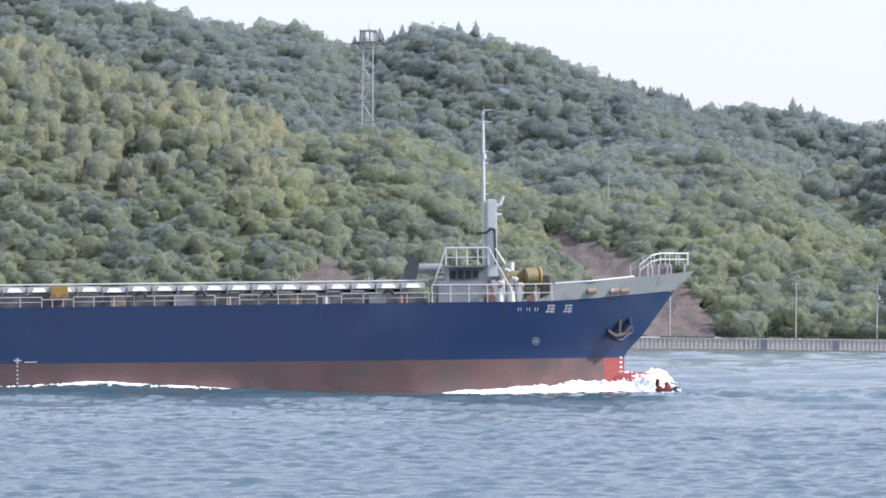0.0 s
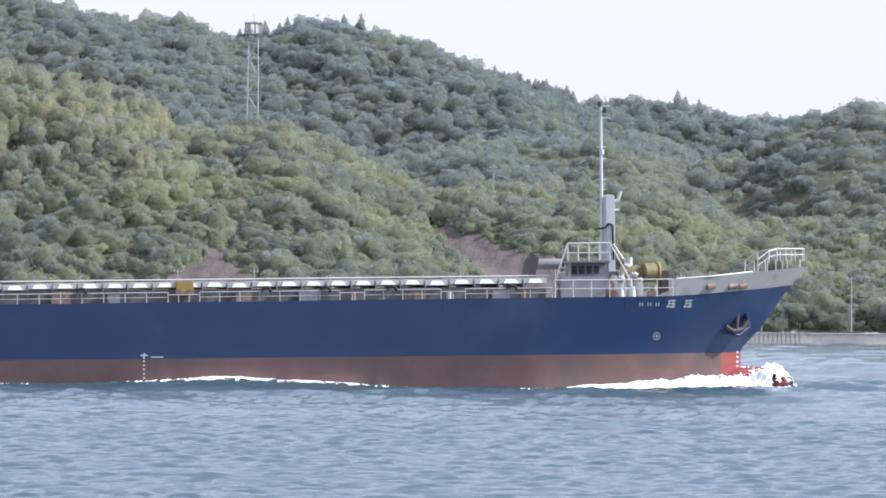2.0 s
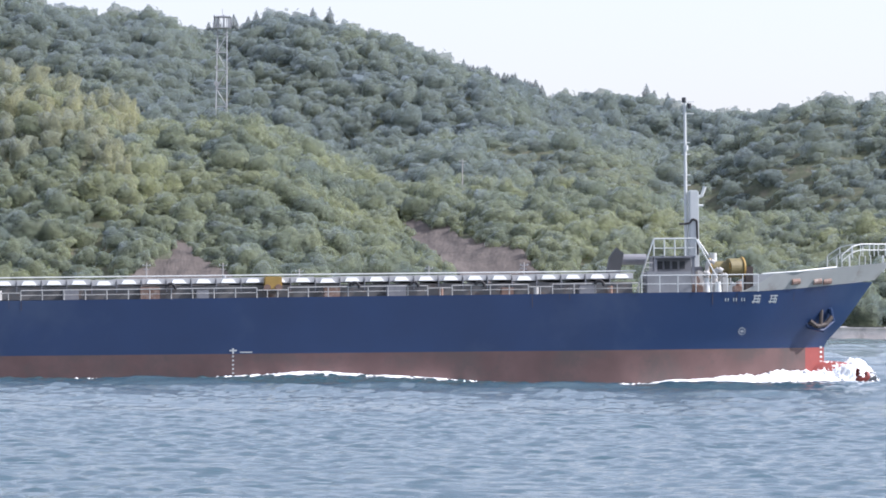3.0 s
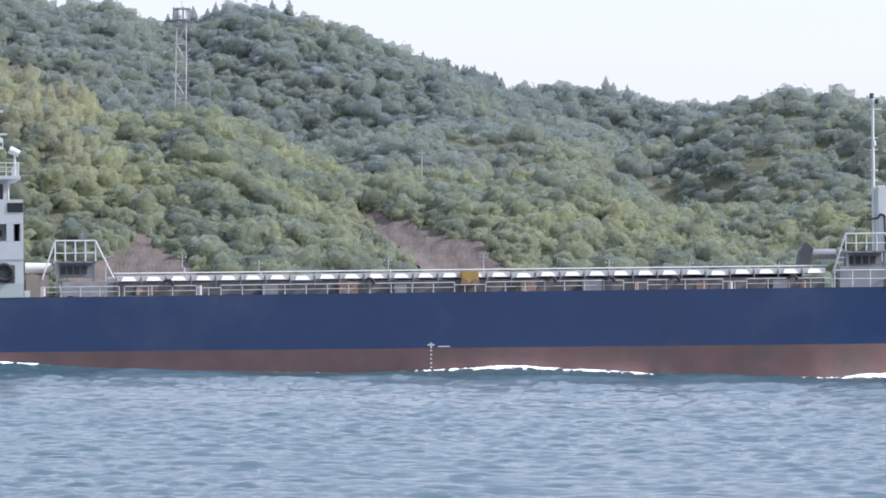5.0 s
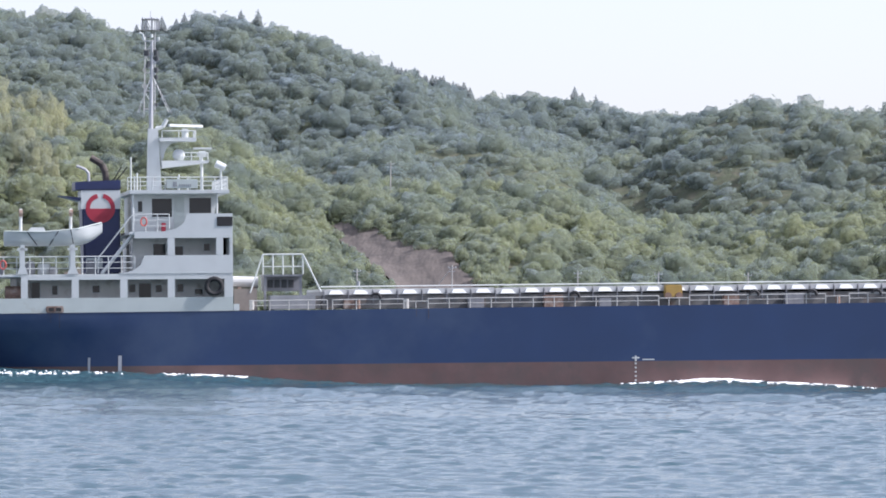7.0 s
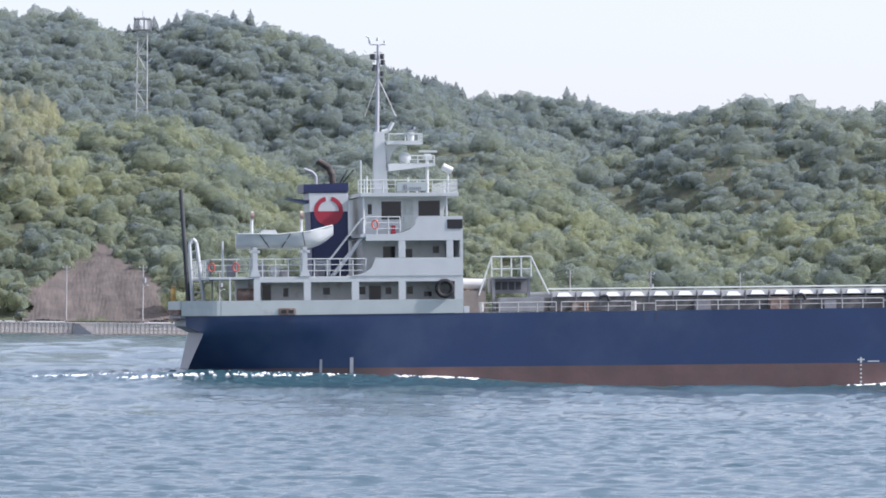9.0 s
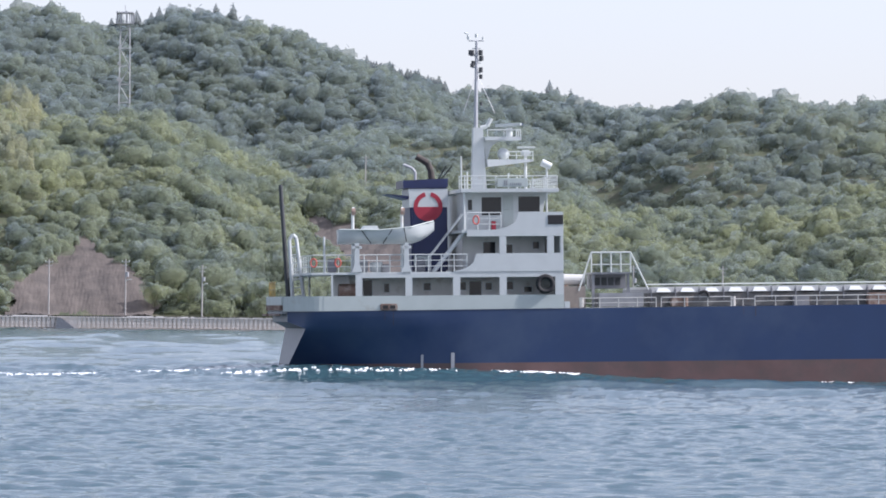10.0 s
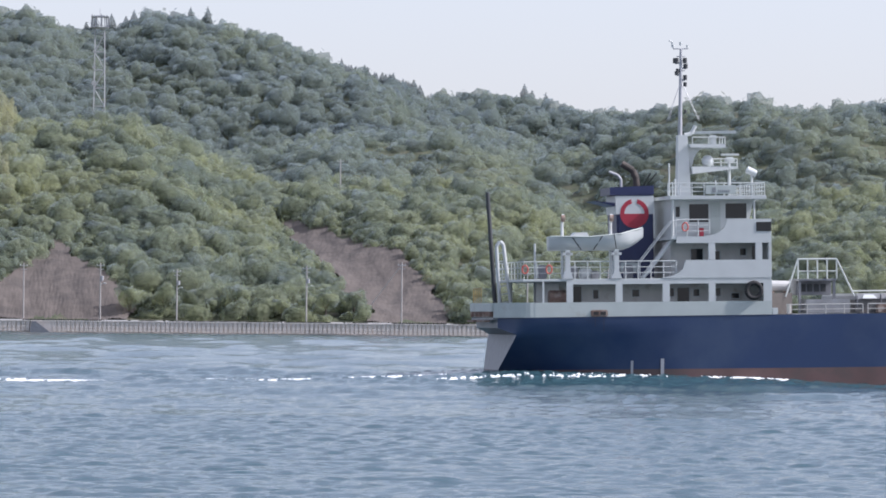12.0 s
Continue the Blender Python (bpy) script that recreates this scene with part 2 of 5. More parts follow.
def prism(bm, pts, y0, y1):
    """An outline in x and z, given depth along y."""
    a = [bm.verts.new((x, y0, z)) for x, z in pts]
    b = [bm.verts.new((x, y1, z)) for x, z in pts]
    n = len(pts)
    bm.faces.new(a)
    bm.faces.new(b[::-1])
    for i in range(n):
        j = (i + 1) % n
        bm.faces.new((a[j], a[i], b[i], b[j]))
    bmesh.ops.recalc_face_normals(bm, faces=bm.faces[:])
    return bm


def bent(bm, pts, r, n=8):
    for a, b in zip(pts[:-1], pts[1:]):
        tube(bm, a, b, r, n=n)
    return bm


def B():
    return bmesh.new()
# ---- the far shore ----
WALL_Y = 1107.0
CREST_A = ((-181, 79.6), (-144, 75.8), (-129, 71.9), (-114, 65.2), (-94, 60.1), (-76, 55.0), (-65, 49.7), (-53, 49.2), (-38, 52.1), (-26, 48.0), (-12, 40.0), (0, 36.5), (12, 37.5), (31, 35.8), (52, 34.0), (64, 32.0), (86, 27.3), (106, 28.2), (128, 30.0), (151, 33.2), (212, 35.4))
CREST_B = ((-218, 61.7), (-36, 60.0), (-15, 52.0), (3, 55.3), (25, 60.1), (49, 58.5), (67, 57.8), (87, 53.5), (102, 56.9), (113, 61.6), (125, 68.6), (139, 72.2), (156, 69.6), (178, 68.1), (209, 73.5), (255, 70.3))
CREST_C = ((-280, 146.3), (-222, 138.8), (-164, 131.7), (-145, 123.7), (-115, 119.4), (-96, 121.9), (-82, 116.2), (-63, 117.6), (-49, 122.4), (-35, 123.2), (-21, 118.0), (-5, 113.5), (11, 105.6), (25, 99.9), (51, 93.9), (62, 89.8), (90, 91.7), (104, 90.2), (128, 84.6), (152, 81.9), (186, 76.6), (326, 78.1))


def crest(points, y):
    """Height of a ridge line by bearing (x over y)."""
    return np.array([p[0] / y for p in points]), np.array([p[1] for p in points]) + (y - 700) * 0.0006


RA, RB, RC = crest(CREST_A, 1330), crest(CREST_B, 1600), crest(CREST_C, 2050)


def wrinkle(x, y):
    """Gullies and spurs."""
    return (np.sin(x / 17 + np.sin(y / 41) * 1.6) * np.sin(y / 38 + 1.3) * 0.6 + np.sin(x / 8.3 + y / 23 + 2) * 0.4)


def ground_height(x, y):
    x, y = np.asarray(x, float), np.asarray(y, float)
    u = x / y
    a, b, c = (np.interp(u, *r) for r in (RA, RB, RC))
    low = np.full_like(a, 3.0)
    va, vb = np.minimum(a, b) * 0.72, np.minimum(b, c) * 0.78
    ya = 1330 + 25 * np.sin(u * 40)
    stops = [np.full_like(a, 1122.0), ya, np.full_like(a, 1440.0), np.full_like(a, 1600.0), np.full_like(a, 1720.0), np.full_like(a, 2050.0), np.full_like(a, 2500.0)]
    levels = [low, a, va, b, vb, c, c * 0.3]
    z = np.where(y < 1122, 3.0, c * 0.3)
    for i in range(6):
        t = np.clip((y - stops[i]) / (stops[i + 1] - stops[i]), 0, 1)
        # slopes rise fast at the foot and round off at the crest
        s = np.sin(t * math.pi / 2) if i == 0 else t * t * (3 - 2 * t)
        z = np.where((y >= stops[i]) & (y < stops[i + 1]), levels[i] + (levels[i + 1] - levels[i]) * s, z)
    rough = np.clip((y - 1122) / 60, 0, 1) * 3.0
    calm = np.where((np.abs(y - ya) < 40) | (np.abs(y - 1600) < 30) | (np.abs(y - 2050) < 40), 0.4, 1)
    # broad spurs and gullies down the face of each hill
    spur = np.sin(x / 24 + 0.9 * np.sin(y / 75)) * np.clip((y - 1150) / 120, 0, 1) * np.where(y > 1450, 6.5, 4.0)
    gap = np.minimum(np.minimum(np.abs(y - ya), np.abs(y - 1600)), np.abs(y - 2050))
    return z + wrinkle(x, y) * rough * calm + spur * np.clip(gap / 90, 0, 1)


def hillside():
    xs = np.linspace(-0.19, 0.19, 260)
    ys = np.concatenate([np.linspace(1109, 1340, 70), np.linspace(1346, 2120, 110), np.linspace(2140, 2600, 16)])
    U, Y = np.meshgrid(xs, ys)
    X = U * Y
    Z = ground_height(X, Y)
    v = np.stack([X, Y, Z], -1).reshape(-1, 3)
    w = len(xs)
    i = np.arange(len(ys) - 1)[:, None] * w + np.arange(w - 1)[None]
    f = np.stack([i, i + 1, i + w + 1, i + w], -1).reshape(-1, 4)
    ob = new("hillside", arrays("hillside", v, f, M_SOIL))
    ob.data.shade_smooth()
    return tagged(ob, "dark green undergrowth covering the steep coastal hills", "hill", kind="structure")


hillside()
bed = B()
box(bed, -4800, 4800, -4800, 4800, -9, -8)
tagged(new("ground", mesh_of(bed, M_SOIL, "ground")), "dark sea bed under the strait", "ground", kind="structure")


# ---- the strait ----
def sea():
    us = np.linspace(-0.147, 0.152, 440)
    near = np.concatenate([np.arange(86, 190, 0.215), np.arange(190, 330, 0.6)])
    far = 330 * (1112 / 330) ** np.linspace(0, 1, 200)[1:]
    ys = np.concatenate([near, far])
    # wavelets shorter than the rows are apart die out
    gaps = np.gradient(ys)
    U, Y = np.meshgrid(us, ys)
    X = U * Y
    rng = np.random.RandomState(4)
    Z = np.zeros_like(X)
    for i in range(46):
        # wind sea: short steep wavelets on longer low crests that lie across the view
        wl = 0.42 * 1.05 ** i
        way = rng.normal(0.10, 0.50)
        k = 2 * math.pi / wl
        kx, ky = k * math.sin(way), k * math.cos(way)
        steep = 0.036 if wl < 1.6 else 0.010
        gust = np.clip(0.5 + 0.8 * np.sin(X / (2.6 + 0.2 * i) + Y / (17 - i * 0.2) + i * 1.7), 0, 2) ** 1.6
        ph = kx * X + ky * Y + rng.rand() * 6.28 + 1.4 * np.sin(X / (3.1 + 0.16 * i) + Y / 15 + i)
        fine = np.clip(wl / (0.9 * gaps) - 0.3, 0.35, 1)[:, None]
        Z += fine * steep * wl / 6.283 * gust * (np.sin(ph) + 0.28 * np.sin(2 * ph + 1.2))
    # longer seas run in the open strait
    for i in range(22):
        wl = 2.6 * 1.10 ** i
        way = rng.normal(0.1, 0.55)
        k = 2 * math.pi / wl
        fine = np.clip(wl / (1.2 * gaps) - 0.6, 0, 1)[:, None] * np.clip((Y - 180) / 120, 0, 1)
        ph = k * math.sin(way) * X + k * math.cos(way) * Y + rng.rand() * 6.28 + 1.5 * np.sin(X / (9 + i) + Y / 37 + i)
        Z += fine * 0.030 * wl / 6.283 * (0.6 + 0.6 * np.sin(X / (14 + i) + Y / 53 + 2 * i)) * np.sin(ph)
    # the highest crests steepen
    Z += 0.9 * np.maximum(Z - 0.8 * Z.std(axis=1, keepdims=True), 0)
    v = np.stack([X, Y, Z], -1).reshape(-1, 3)
    w = len(us)
    i = np.arange(len(ys) - 1)[:, None] * w + np.arange(w - 1)[None]
    f = np.stack([i, i + 1, i + w + 1, i + w], -1).reshape(-1, 4)
    ob = new("water", arrays("water", v, f, M_WATER))
    ob.data.shade_smooth()
    return tagged(ob, "choppy blue grey water of a sea strait", "water", kind="structure")


SEA = sea()
calm = B()
box(calm, -4500, 4500, -4500, 1108, -7.9, -0.75)
tagged(new("water_deep", mesh_of(calm, M_WATER, "water_deep")), "deep blue water of the strait", "water", kind="structure")


# ---- woods ----
def crown_shape(seed, kind, quads, rings=9, spokes=13):
    """Crown of about one metre radius with its foot at the origin: an uneven mass of overlapping lumps, its skin broken up by
    leaf clumps. Corners of four-sided faces, and the way each corner faces."""
    rng = np.random.RandomState(seed)
    size = 0.15
    if kind == "cedar":
        lumps = [(np.array([rng.normal(0, 0.06), rng.normal(0, 0.06), 0.35 + 2.6 * k / 9]), 0.58 * (1 - k / 10) ** 0.8 + 0.08) for k in range(10)]
        core, tall = np.array([0, 0, 1.1]), 2.4
    elif kind == "bamboo":
        lumps = [(np.array([0, 0, 0.9]), 0.7)] + [(np.array([rng.uniform(-0.7, 0.7), rng.uniform(-0.6, 0.6), rng.uniform(0.7, 2.0)]), rng.uniform(0.2, 0.36)) for _ in range(14)]
        core, tall, size = np.array([0, 0, 0.9]), 1.7, 0.10
    else:
        lumps = [(np.array([rng.normal(0, 0.1), rng.normal(0, 0.1), 0.65]), 0.55)]
        for _ in range(13):
            a, d = rng.uniform(0, 6.28), rng.uniform(0.3, 0.88)
            lumps.append((np.array([d * math.cos(a), d * math.sin(a), rng.uniform(0.25, 1.25) * (1.15 - 0.4 * d)]), rng.uniform(0.18, 0.42)))
        core, tall = np.array([0, 0, 0.65]), 1.0

    def skin(d):
        far = 0.3
        for c, r in lumps:
            o = core - c
            h = o @ d
            q = h * h - (o @ o - r * r)
            if q > 0:
                far = max(far, -h + math.sqrt(q))
        return core + d * far

    grid = np.empty((rings, spokes, 3))
    for i in range(rings):
        t = -0.75 + 1.75 * i / (rings - 1)
        t = math.sin(t * math.pi / 2) if tall < 1.5 else t
        for j in range(spokes):
            a = 6.28319 * (j + 0.5 * (i % 2)) / spokes
            w = math.sqrt(max(0.0, 1 - min(1, abs(t)) ** 2))
            d = np.array([w * math.cos(a), w * math.sin(a), t * tall])
            g = skin(d / np.linalg.norm(d))
            grid[i, j] = core + (g - core) * rng.uniform(0.88, 1.10)
    mid = core + np.array([0, 0, 0.1])
    corners, ways = [], []
    for i in range(rings - 1):
        for j in range(spokes):
            k = (j + 1) % spokes
            q = [mid + (g - mid) * (0.92 if kind == "bamboo" else 0.98) for g in (grid[i, j], grid[i, k], grid[i + 1, k], grid[i + 1, j])]
            corners.append(q)
            n = np.cross(q[1] - q[0], q[3] - q[0])
            n /= np.linalg.norm(n) + 1e-9
            ways.append([(lambda m: m / np.linalg.norm(m))((p - mid) / (np.linalg.norm(p - mid) + 1e-6) * np.array([1, 1, 1 / tall]) + 0.16 * n) for p in q])
    for _ in range(quads):
        d = rng.normal(size=3)
        d[2] = (abs(d[2]) - 0.3) * tall
        d /= np.linalg.norm(d)
        p = skin(d) + d * rng.uniform(-0.03, 0.01)
        n = d + rng.normal(size=3) * 0.22
        n /= np.linalg.norm(n)
        t = np.cross(n, rng.normal(size=3))
        t /= np.linalg.norm(t)
        b = np.cross(n, t)
        s = size * rng.uniform(0.45, 1.4)
        if kind == "bamboo":
            t = np.array([0, 0, 1.0]) - n[2] * n + rng.normal(size=3) * 0.15
            t *= 1.3 / (np.linalg.norm(t) + 0.1)
            b = np.cross(n, t) * 0.45
        corners.append([p + t * s, p + b * s * 0.8 + n * s * 0.2, p - t * s, p - b * s * 0.8])
        m = d * np.array([1, 1, 1 / tall]) + n * 0.3
        ways.append([m / np.linalg.norm(m)] * 4)
    return np.array(corners).reshape(-1, 3), np.array(ways).reshape(-1, 3)


def plant(shapes, spots, seed):
    """Many crowns joined: spots are rows of x, y, z, radius, height factor."""
    rng = np.random.RandomState(seed)
    blocks, ways = [], []
    for x, y, z, r, h in spots:
        s, w = shapes[rng.randint(len(shapes))]
        a = rng.uniform(0, 6.28)
        turn = np.array([[math.cos(a), math.sin(a), 0], [-math.sin(a), math.cos(a), 0], [0, 0, 1]])
        blocks.append(s @ turn * np.array([r, r, r * h]) + np.array([x, y, z - 0.5 * r]))
        # normals bent up and toward the pier put softer light into the mesh
        ways.append(w @ turn + np.array([0.05, -0.35, 0.45]))
    v = np.concatenate(blocks)
    ways = np.concatenate(ways)
    return v, np.arange(len(v)).reshape(-1, 4), ways / np.linalg.norm(ways, axis=1, keepdims=True)


def foliage(name, shapes, spots, mat, seed):
    """Leaf clumps shaded as the soft masses that they form."""
    v, f, w = plant(shapes, spots, seed)
    me = arrays(name, v, f, mat)
    me.normals_split_custom_set_from_vertices(w.astype(np.float32))
    return new(name, me)


def slide_mask(x, y, z):
    """True on the two bare slopes above the shore road."""
    u, e = x / y * 1107, z
    one = (u > -63) & (u < -30) & (e < 6 + 13 * np.clip(1 - np.abs((u + 47) / 17), 0, 1) ** 0.9)
    up = np.clip((e - 3) / 23, 0, 1)
    left, right = 23 - 22 * up, 41 - 10 * np.clip(up * 1.6, 0, 1) - 24 * np.clip((up - 0.6) / 0.4, 0, 1)
    two = (u > left) & (u < right) & (e < 26)
    return (one | two) & (y < 1300)


def scatter(y0, y1, step, seed):
    """Spots that stand clear of the slope before them, so their crowns show."""
    rng = np.random.RandomState(seed)
    spots = []
    us = np.arange(-0.145, 0.17, step / ((y0 + y1) / 2))
    for u in us:
        ys = np.arange(1112.0, y1, step * 0.8)
        zs = ground_height(u * ys, ys)
        top = np.maximum.accumulate((zs + 2.0) / ys)
        for y, z, before in zip(ys, zs, np.concatenate([[0], top[:-1]])):
            if y < y0:
                continue
            yy = y + rng.uniform(-0.45, 0.45) * step
            uu = u + rng.uniform(-0.45, 0.45) * step / yy
            r = step * rng.choice([0.42, 0.52, 0.62, 0.72, 0.90])
            if (z + 1.2 * r) / y > before:
                spots.append((uu * yy, yy, float(ground_height(uu * yy, yy)), r, rng.uniform(0.85, 1.45)))
    return np.array(spots)


def in_bamboo(x, y):
    u = x / y
    a = np.interp(u, *RA)
    z = ground_height(x, y)
    return (u < -0.052) & (z > a * 0.62 + 6 * np.sin(u * 160) - 3 + np.clip((u + 0.075) * 400, 0, 8)) & (y < 1400) & (y > 1180)


near_spots = scatter(1124, 1450, 5.2, 1)
bare = np.zeros(len(near_spots), bool)
for dx, dz in ((0, -2), (3, -2), (-3, -2), (0, 5), (3, 5), (-3, 5)):
    bare |= slide_mask(near_spots[:, 0] + dx, near_spots[:, 1], near_spots[:, 2] + dz)
near_spots = near_spots[~bare]
grove = in_bamboo(near_spots[:, 0], near_spots[:, 1]) & (np.random.RandomState(6).rand(len(near_spots)) < 0.8)
mid_spots = scatter(1450, 1760, 6.2, 2)
far_spots = scatter(1760, 2075, 6.6, 3)
near_spots[:, 3] *= 1.22
near_spots[:, 4] *= 0.86
near_spots[grove, 3] *= 0.8
for stand in (mid_spots, far_spots):
    # crowns closing into one canopy
    stand[:, 3] *= 1.28
    stand[:, 4] *= 0.78
mid_spots[:, 2] -= 2.0
thin = scatter(1124, 1300, 3.0, 9)
close = np.zeros(len(thin), bool)
for dx, dz in ((4, 0), (-4, 0), (0, 7), (0, -4)):
    close |= slide_mask(thin[:, 0] + dx, thin[:, 1], thin[:, 2] + dz)
thin = thin[close & ~slide_mask(thin[:, 0], thin[:, 1], thin[:, 2] - 1.0)]
leafy = [crown_shape(s, "leafy", 72, 8, 10) for s in range(8)]
leafy_far = [crown_shape(s + 20, "leafy", 48, 7, 9) for s in range(6)]
bamboo = [crown_shape(s + 40, "bamboo", 120, 9, 11) for s in range(5)]
cedar = [crown_shape(s + 60, "cedar", 150) for s in range(4)]
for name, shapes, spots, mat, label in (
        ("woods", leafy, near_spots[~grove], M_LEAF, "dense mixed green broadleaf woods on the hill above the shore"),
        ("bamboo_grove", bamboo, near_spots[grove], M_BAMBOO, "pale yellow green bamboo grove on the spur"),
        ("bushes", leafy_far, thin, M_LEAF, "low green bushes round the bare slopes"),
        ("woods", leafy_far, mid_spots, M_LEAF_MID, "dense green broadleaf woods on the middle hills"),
        ("woods", leafy_far, far_spots, M_LEAF_FAR, "broadleaf woods on the far ridge, green dulled and blued for haze")):
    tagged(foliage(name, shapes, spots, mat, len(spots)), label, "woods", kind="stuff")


# ---- bare slopes, sea wall and shore road ----
def rock_slope(u0, u1, top, label):
    """Slipped earth and rock: follows the slope with ribs and runnels of its own."""
    us = np.linspace(u0, u1, 170) / 1107
    ys = np.linspace(1116, 1292, 170)
    U, Y = np.meshgrid(us, ys)
    X = U * Y
    G = ground_height(X, Y)
    Z = G + np.clip((Y - 1119) / 10, -0.6, 1) * 0.9 + 0.16 * np.sin(X / 1.9 + np.sin(Y / 9) * 2.5) * np.sin(Y / 14 + 1) + 0.5 * np.sin(X / 4.3 + Y / 17) + 0.10 * np.sin(X / 0.83 + np.sin(Y / 6) * 2) + np.random.RandomState(2).normal(0, 0.06, X.shape)
    keep = slide_mask(X + 1.2 * np.sin(G * 0.9) + 0.6 * np.sin(G * 2.3), Y, G - 1.5 + 0.8 * np.sin(X * 0.8))
    w = len(us)
    i = (np.arange(len(ys) - 1)[:, None] * w + np.arange(w - 1)[None])
    ok = keep[:-1, :-1] & keep[1:, 1:]
    i = i[ok]
    f = np.stack([i, i + 1, i + w + 1, i + w], -1)
    used, inv = np.unique(f, return_inverse=True)
    v = np.stack([X, Y, Z], -1).reshape(-1, 3)[used]
    ob = new("rock_slope", arrays("rock_slope", v, inv.reshape(-1, 4), M_ROCK))
    return tagged(ob, label, "slope", kind="structure")


rock_slope(-66, -27, 18, "bare brown earth slope above the shore road")
rock_slope(-4, 46, 26, "long brown landslip with a gravel foot")

WALL = tagged(new("sea_wall", mesh_of(box(B(), -300, 300, WALL_Y, WALL_Y + 3.0, -2, 2.55), M_CONCRETE, "sea_wall")),
              "pale concrete sea wall faced with ribbed blocks", "sea wall", kind="structure")
part("coping", box(B(), -300, 300, WALL_Y - 0.5, WALL_Y + 0.3, 2.55, 2.8), M_CONCRETE, WALL)
part("footing", box(B(), -300, 300, WALL_Y - 1.2, WALL_Y - 0.003, -2, 0.12), M_POLE, WALL)
bm = B()
for k in range(3):
    z = 0.4 + k * 0.72
    prism(bm, [(-0.36, z), (0.30, z), (0.36, z + 0.62), (-0.28, z + 0.62)], -0.5 + 0.06 * k, -0.004)
block_me = mesh_of(bm, M_CONCRETE, "block")
for i in range(-78, 86):
    if i in (-52, -51, -50, -49, -48, 51, 67):
        continue
    o = new("block", block_me)
    o.parent, o.location = WALL, (i * 1.0 + 0.05 * math.sin(i * 7.1), WALL_Y, 0.02 * math.sin(i * 3.7))
part("slipway", prism(B(), [(-52.6, -0.5), (-47.2, -0.5), (-51.2, 2.5), (-52.0, 2.5)], WALL_Y - 1.4, WALL_Y - 0.01), M_STEEL, WALL, "dark slipway")
# dark boxes proud of the wall, coloured as the shade inside stair gaps
for x in (51.0, 67.0):
    part("stair_gap_shade", box(B(), x - 0.7, x + 0.7, WALL_Y - 0.6, WALL_Y - 0.006, 0.3, 2.6), M_STEEL, WALL, "dark box painted as the shade of a stair gap")
road = tagged(new("road", mesh_of(box(B(), -300, 300, WALL_Y + 3.0, 1121, -2, 2.62), M_POLE, "road")), "grey shore road behind the sea wall", "road", kind="structure")


# ---- poles and tower ----
def utility_pole(x, y, z, h, lamp):
    p = thing("utility_pole", "slim grey concrete utility pole beside the shore road", "pole", "poles along the shore")
    p.location = (x, y, z)
    part("shaft", tube(B(), (0, 0, 0), (0, 0, h), 0.19, 0.13), M_POLE, p)
    part("crossarm", box(B(), -0.9, 0.9, -0.06, 0.06, h - 0.7, h - 0.55), M_GALV, p)
    part("crossarm", box(B(), -0.7, 0.7, -0.06, 0.06, h - 1.5, h - 1.38), M_GALV, p)
    for dx in (-0.8, 0.0, 0.8):
        part("insulator", tube(B(), (dx, 0, h - 0.55), (dx, 0, h - 0.25), 0.07), M_WHITE, p)
    if lamp:
        part("street_lamp", bent(B(), [(0, -0.1, h * 0.62), (0.9, -0.9, h * 0.66), (1.3, -1.1, h * 0.65)], 0.09), M_WHITE, p)
        part("transformer", tube(B(), (0.4, 0, h * 0.7), (0.4, 0, h * 0.78), 0.3, n=12), M_GALV, p)
    return p


for u, h, lamp in ((-54, 13.0, False), (-37, 13.2, True), (-20, 12.0, True), (8.8, 13.0, True), (30.0, 14.0, False), (58, 13, False), (76, 13, True), (96, 13, False)):
    utility_pole(u * 1119 / 1107, 1119, 2.6, h, lamp)
utility_pole(0.0145 * 1290, 1290, float(ground_height(0.0145 * 1290, 1290)) + 1, 11.5, False)
# brace of the pole on the landslip
part("stay", tube(B(), (23.5, 1121, 7), (30.2, 1120, 16), 0.08), M_POLE, bpy.data.objects["utility_pole.004"]).matrix_parent_inverse = Matrix.Translation((-30.0 * 1119 / 1107, -1119, -2.6))


